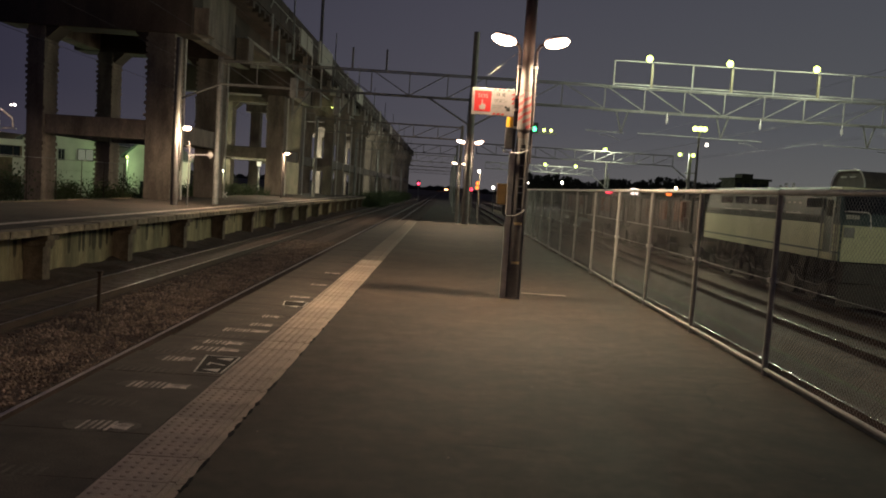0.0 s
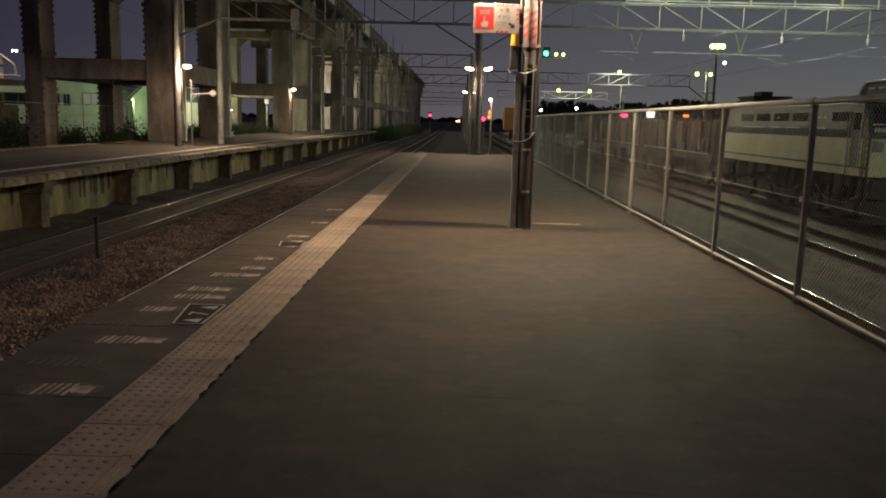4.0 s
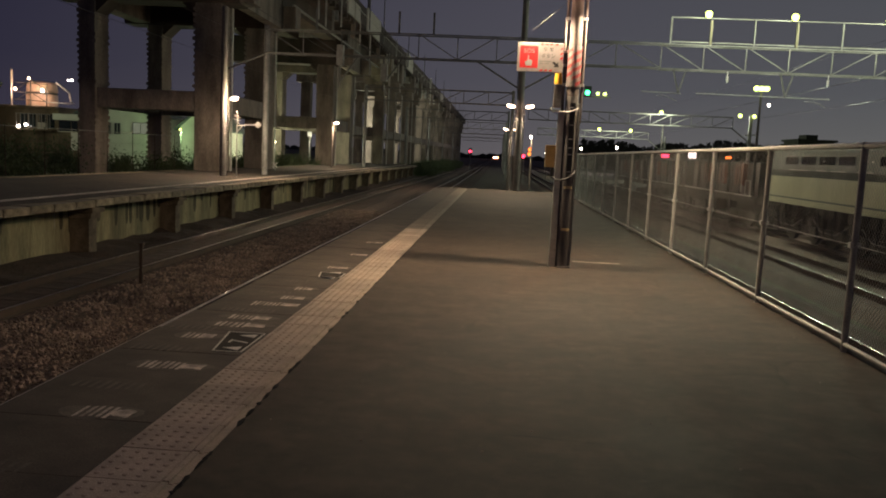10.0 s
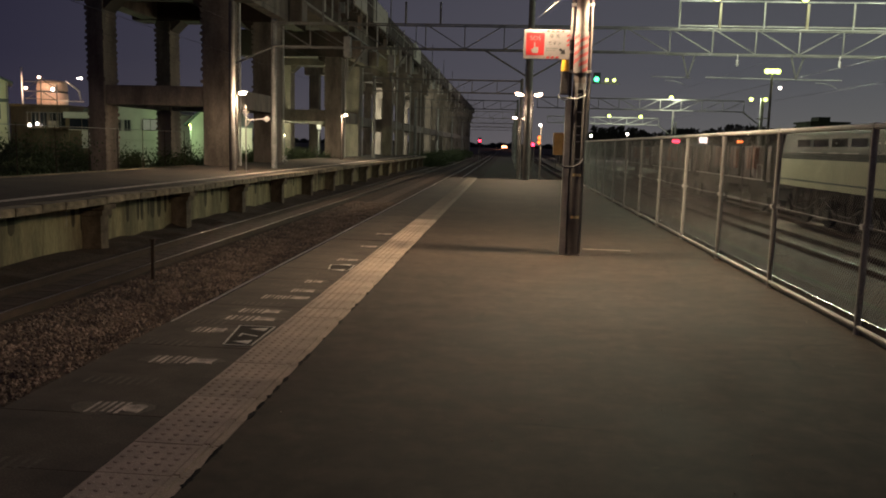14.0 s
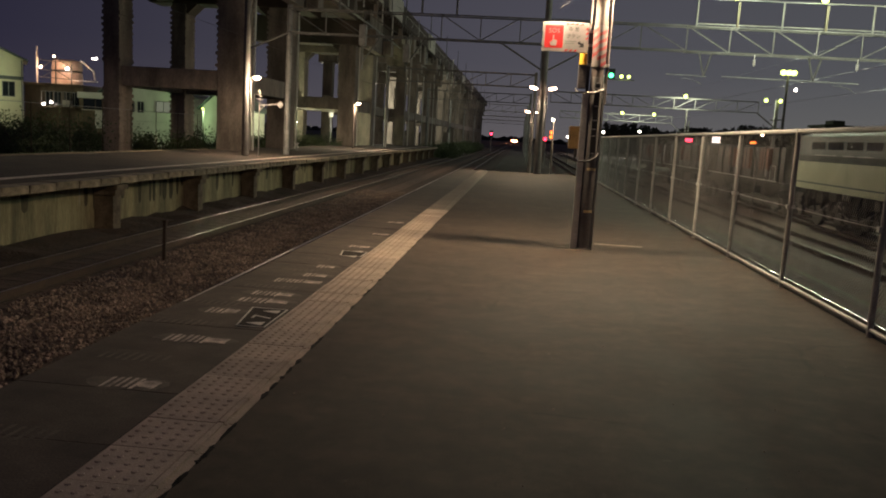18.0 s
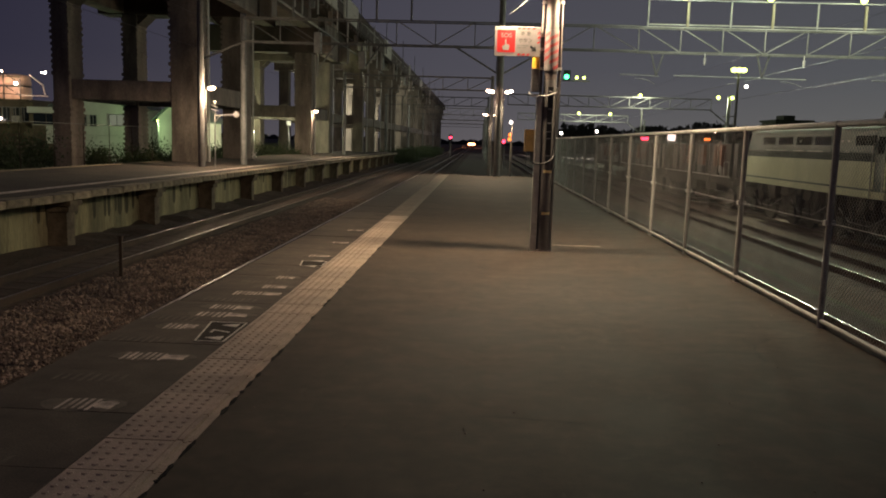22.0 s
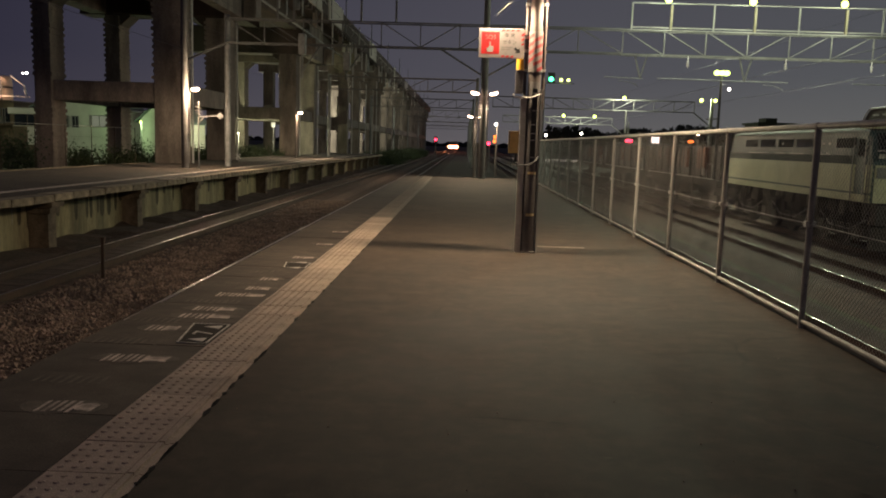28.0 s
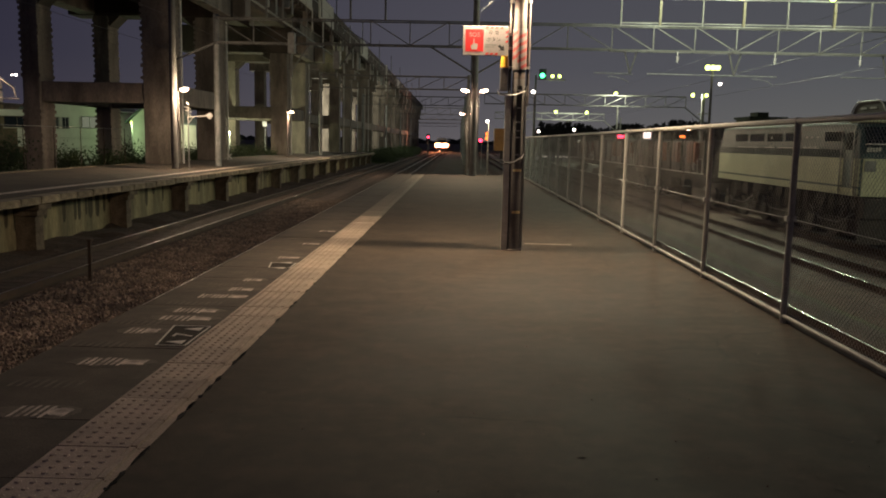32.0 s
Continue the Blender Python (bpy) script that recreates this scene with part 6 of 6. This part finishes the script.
hut = thing("yard_office", (18, 92, 0), "low dark yard building with lit signs", "building")
part("wall_shell", Mesh().box(0, 12, 0, 6, -1.4, 2.2), DARK_MASS, hut)
part("roof", Mesh().box(-0.4, 12.4, -0.6, 6.4, 2.2, 2.42), ROOF, hut)
part("red_sign", Mesh().box(0.2, 0.95, -0.8, -0.65, 2.45, 2.78), SIG_RED, hut, "small glowing red sign")
part("white_sign", Mesh().box(3.1, 3.95, -0.8, -0.65, 2.45, 3.15), SIGN_LIT, hut, "glowing white sign")
part("amber_sign", Mesh().box(7.2, 7.8, -0.8, -0.65, 2.6, 2.85), SIG_AMBER, hut, "small amber light")
for k in range(4):
    part("window", Mesh().box(0.8 + 2.8 * k, 2.4 + 2.8 * k, -0.04, 0.0, 0.4, 1.6), GLASS, hut)
blk = thing("far_building", (46.2, 122, 0), "flat-roofed dark building above the trees", "building")
part("wall_shell", Mesh().box(-2.2, 3.0, 0, 6, -1.4, 6.0), DARK_MASS, blk)
part("roof_slab", Mesh().box(-2.5, 3.3, -0.4, 6.4, 6.0, 6.3), DARK_MASS, blk)
part("roof_house", Mesh().box(-0.8, 0.9, 1, 4, 6.3, 7.0), DARK_MASS, blk)
for k in range(4):
    part("window", Mesh().box(-1.9 + 1.2 * k, -1.1 + 1.2 * k, -0.04, 0.0, 4.7, 5.5), GLASS, blk)
lamp("street_light", (-28.0, 68.3, 2.6), 260, GREEN, 0.15)
st_ = thing("street_lamp", (-28.0, 68.7, -1.36), "greenish street lamp behind the viaduct", "street lamp", "street lamps")
part("post", Mesh().tube((0, 0.3, 0), (0, 0.3, 4.0), 0.06, seg=8), GALV_DULL, st_)
part("globe", Mesh().ball((0, 0.15, 4.05), 0.10), LAMP_GREEN, st_, "glowing greenish globe", smooth=True)
for k in range(54):
    yb = 42.5 + 1.5 * k
    part("deck_bracket", Mesh().box(-12.95, -12.52, yb, yb + 0.5, 11.95, 12.35), DECK, via, bevel=0.03)
part("cable_rack", Mesh().box(-13.95, -13.8, 52.5, 130, 10.75, 10.85), GALV_DULL, via)
part("walkway_rail", Mesh().tube((-12.35, 52, 13.4), (-12.35, 200, 13.4), 0.03, seg=6), GALV, via)
for k in range(26):
    part("rail_bracket", Mesh().bar((-12.5, 53 + 5 * k, 12.9), (-12.3, 53 + 5 * k, 13.4), 0.05), GALV, via)
for y, px in ((43.3, -14.75), (51.8, -14.75), (71.6, -14.75), (80.2, -14.75), (91.6, -12.9), (104.1, -12.9), (116.6, -12.9)):
    part("down_pipe", Mesh().tube((px, y, -0.2), (px, y, 8.9), 0.06, seg=8), GALV, via, "bright galvanised down pipe", smooth=True)

# ---- pieces of the platform ----
tile = Mesh()
W = SX1 - SX0
tile.box(SX0, SX1 - 0.1, 0.0018, 0.3982, -0.058, 0.004)
tile.box(SX1 - 0.1, SX1, 0.0018, 0.3982, -0.058, -0.004)
tile.box(SX1 - 0.03, SX1 - 0.001, 0.0018, 0.3982, -0.004, 0.003)
for i in range(5):
    for j in range(5):
        cx, cy = SX0 + 0.04 + 0.072 * i, 0.052 + 0.074 * j
        n = len(tile.v)
        for r, z in ((0.018, 0.004), (0.012, 0.0098)):
            for a in range(6):
                tile.v.append((cx + r * math.cos(a * math.pi / 3), cy + r * math.sin(a * math.pi / 3), z))
        tile.f += [(n + a, n + (a + 1) % 6, n + 6 + (a + 1) % 6, n + 6 + a) for a in range(6)] + [tuple(n + 6 + a for a in range(6))]
tile.box(SX1 - 0.088, SX1 - 0.056, 0.006, 0.394, -0.004, 0.011)
old_tile = Mesh()
old_tile.v, old_tile.f = list(tile.v), list(tile.f)
tm, to = tile.data("tile", TILE), old_tile.data("tile", TILE_OLD)
y = -17.6
while y < 39.2:
    ob = part("tile", tm if y < 17 else to, None, plat, at=pose(0, y, rw.uniform(-0.0006, 0.0006), 0, rw.uniform(-0.08, 0.08), 0))
    y += 0.4
part("edge_filler", Mesh().box(SX0 - 0.012, SX0, PY0, PY1, -0.06, -0.002), EDGE, plat, "grout strip")
slabs = [Mesh().box(PX0 + d, SX0 - 0.013, 0.0015, 0.7985, -0.16, 0.0).data("edge_slab", EDGE, bevel=0.0012) for d in (-0.032, 0.0, 0.035)]
y = -18.0
while y < 39.5:
    part("edge_slab", slabs[0 if y < 6.3 else 1 if y < 7.1 else 2], None, plat, at=pose(0, y, rw.uniform(-0.002, 0.002)))
    y += 0.8
pier = Mesh().box(LX - 0.75, LX - 0.26, -0.19, 0.19, -1.4, -0.32).box(LX - 0.75, LX - 0.18, -0.24, 0.24, -0.32, -0.17).box(LX - 0.75, LX - 0.1, -0.3, 0.3, -0.17, -0.03).data("pier", PIER, bevel=0.02)
y = 3.1
while y < 95:
    part("pier", pier, None, oldp, at=pose(0, y, 0))
    y += 5.25
lslab = Mesh().box(LX - 0.43, LX, 0.008, 0.892, LZ - 0.17, LZ + 0.01).data("edge_slab", OLD_EDGE, bevel=0.025)
y = -4.0
while y < 94:
    part("edge_slab", lslab, None, oldp, at=pose(rw.uniform(-0.012, 0.012), y, rw.uniform(-0.012, 0.012)))
    y += 0.9
rz = random.Random(17)
y = 4.0
while y < 46:
    w, h = rz.uniform(0.14, 0.3), rz.uniform(0.3, 0.75)
    top, n = -0.03, 8
    arch = [(-w / 2, top), (-w / 2 * rz.uniform(0.8, 1.1), top - h * 0.6)] + [(w / 2 * math.sin(a), top - h * 0.6 - h * 0.4 * math.cos(a)) for a in [math.radians(-60 + 120 * i / n) for i in range(n + 1)]] + [(w / 2 * rz.uniform(0.8, 1.1), top - h * 0.6), (w / 2, top)]
    if rz.random() < 0.5:
        part("drip_stain", Mesh().slab(arch, 0.0, 0.002, pose(LX - 0.75, y, 0, 90, 0, 90)), WALL_DRIP, oldp, "dark drip stain")
    y += w + rz.uniform(0.03, 0.35)

LIME = mat("lime_streak", (0.34, 0.32, 0.25), (0.2, 0.185, 0.14), rough=0.9, big=5, fine=50, bump=0.1, grit=0.3, stretch=(1, 2, 0.4))
for y, w, h in ((12.2, 0.1, 0.75), (13.35, 0.07, 0.9), (13.6, 0.05, 0.6), (18.0, 0.06, 0.5), (19.7, 0.07, 0.7), (24.9, 0.08, 0.6), (29.6, 0.09, 0.8)):
    part("lime_streak", Mesh().slab([(-w / 2, -0.05 - h), (w * 0.3, -0.05 - h * 0.93), (w / 2, -0.1), (w * 0.2, -0.06), (-w * 0.4, -0.08)], 0.0, 0.003, pose(LX - 0.75, y, 0, 90, 0, 90)), LIME, oldp, "pale lime streak")


def motions():
    rows = []
    for t in (0, 4, 8, 12, 16, 20, 24, 28, 30, 32):
        y = 218 + 21.0 * (32 - t)
        x = -4.235 + 4.0 * max(0.0, (y - 380) / 500) ** 1.6
        rows.append((t, pose(x, y, 0)))
    walk(train, rows)


motions()
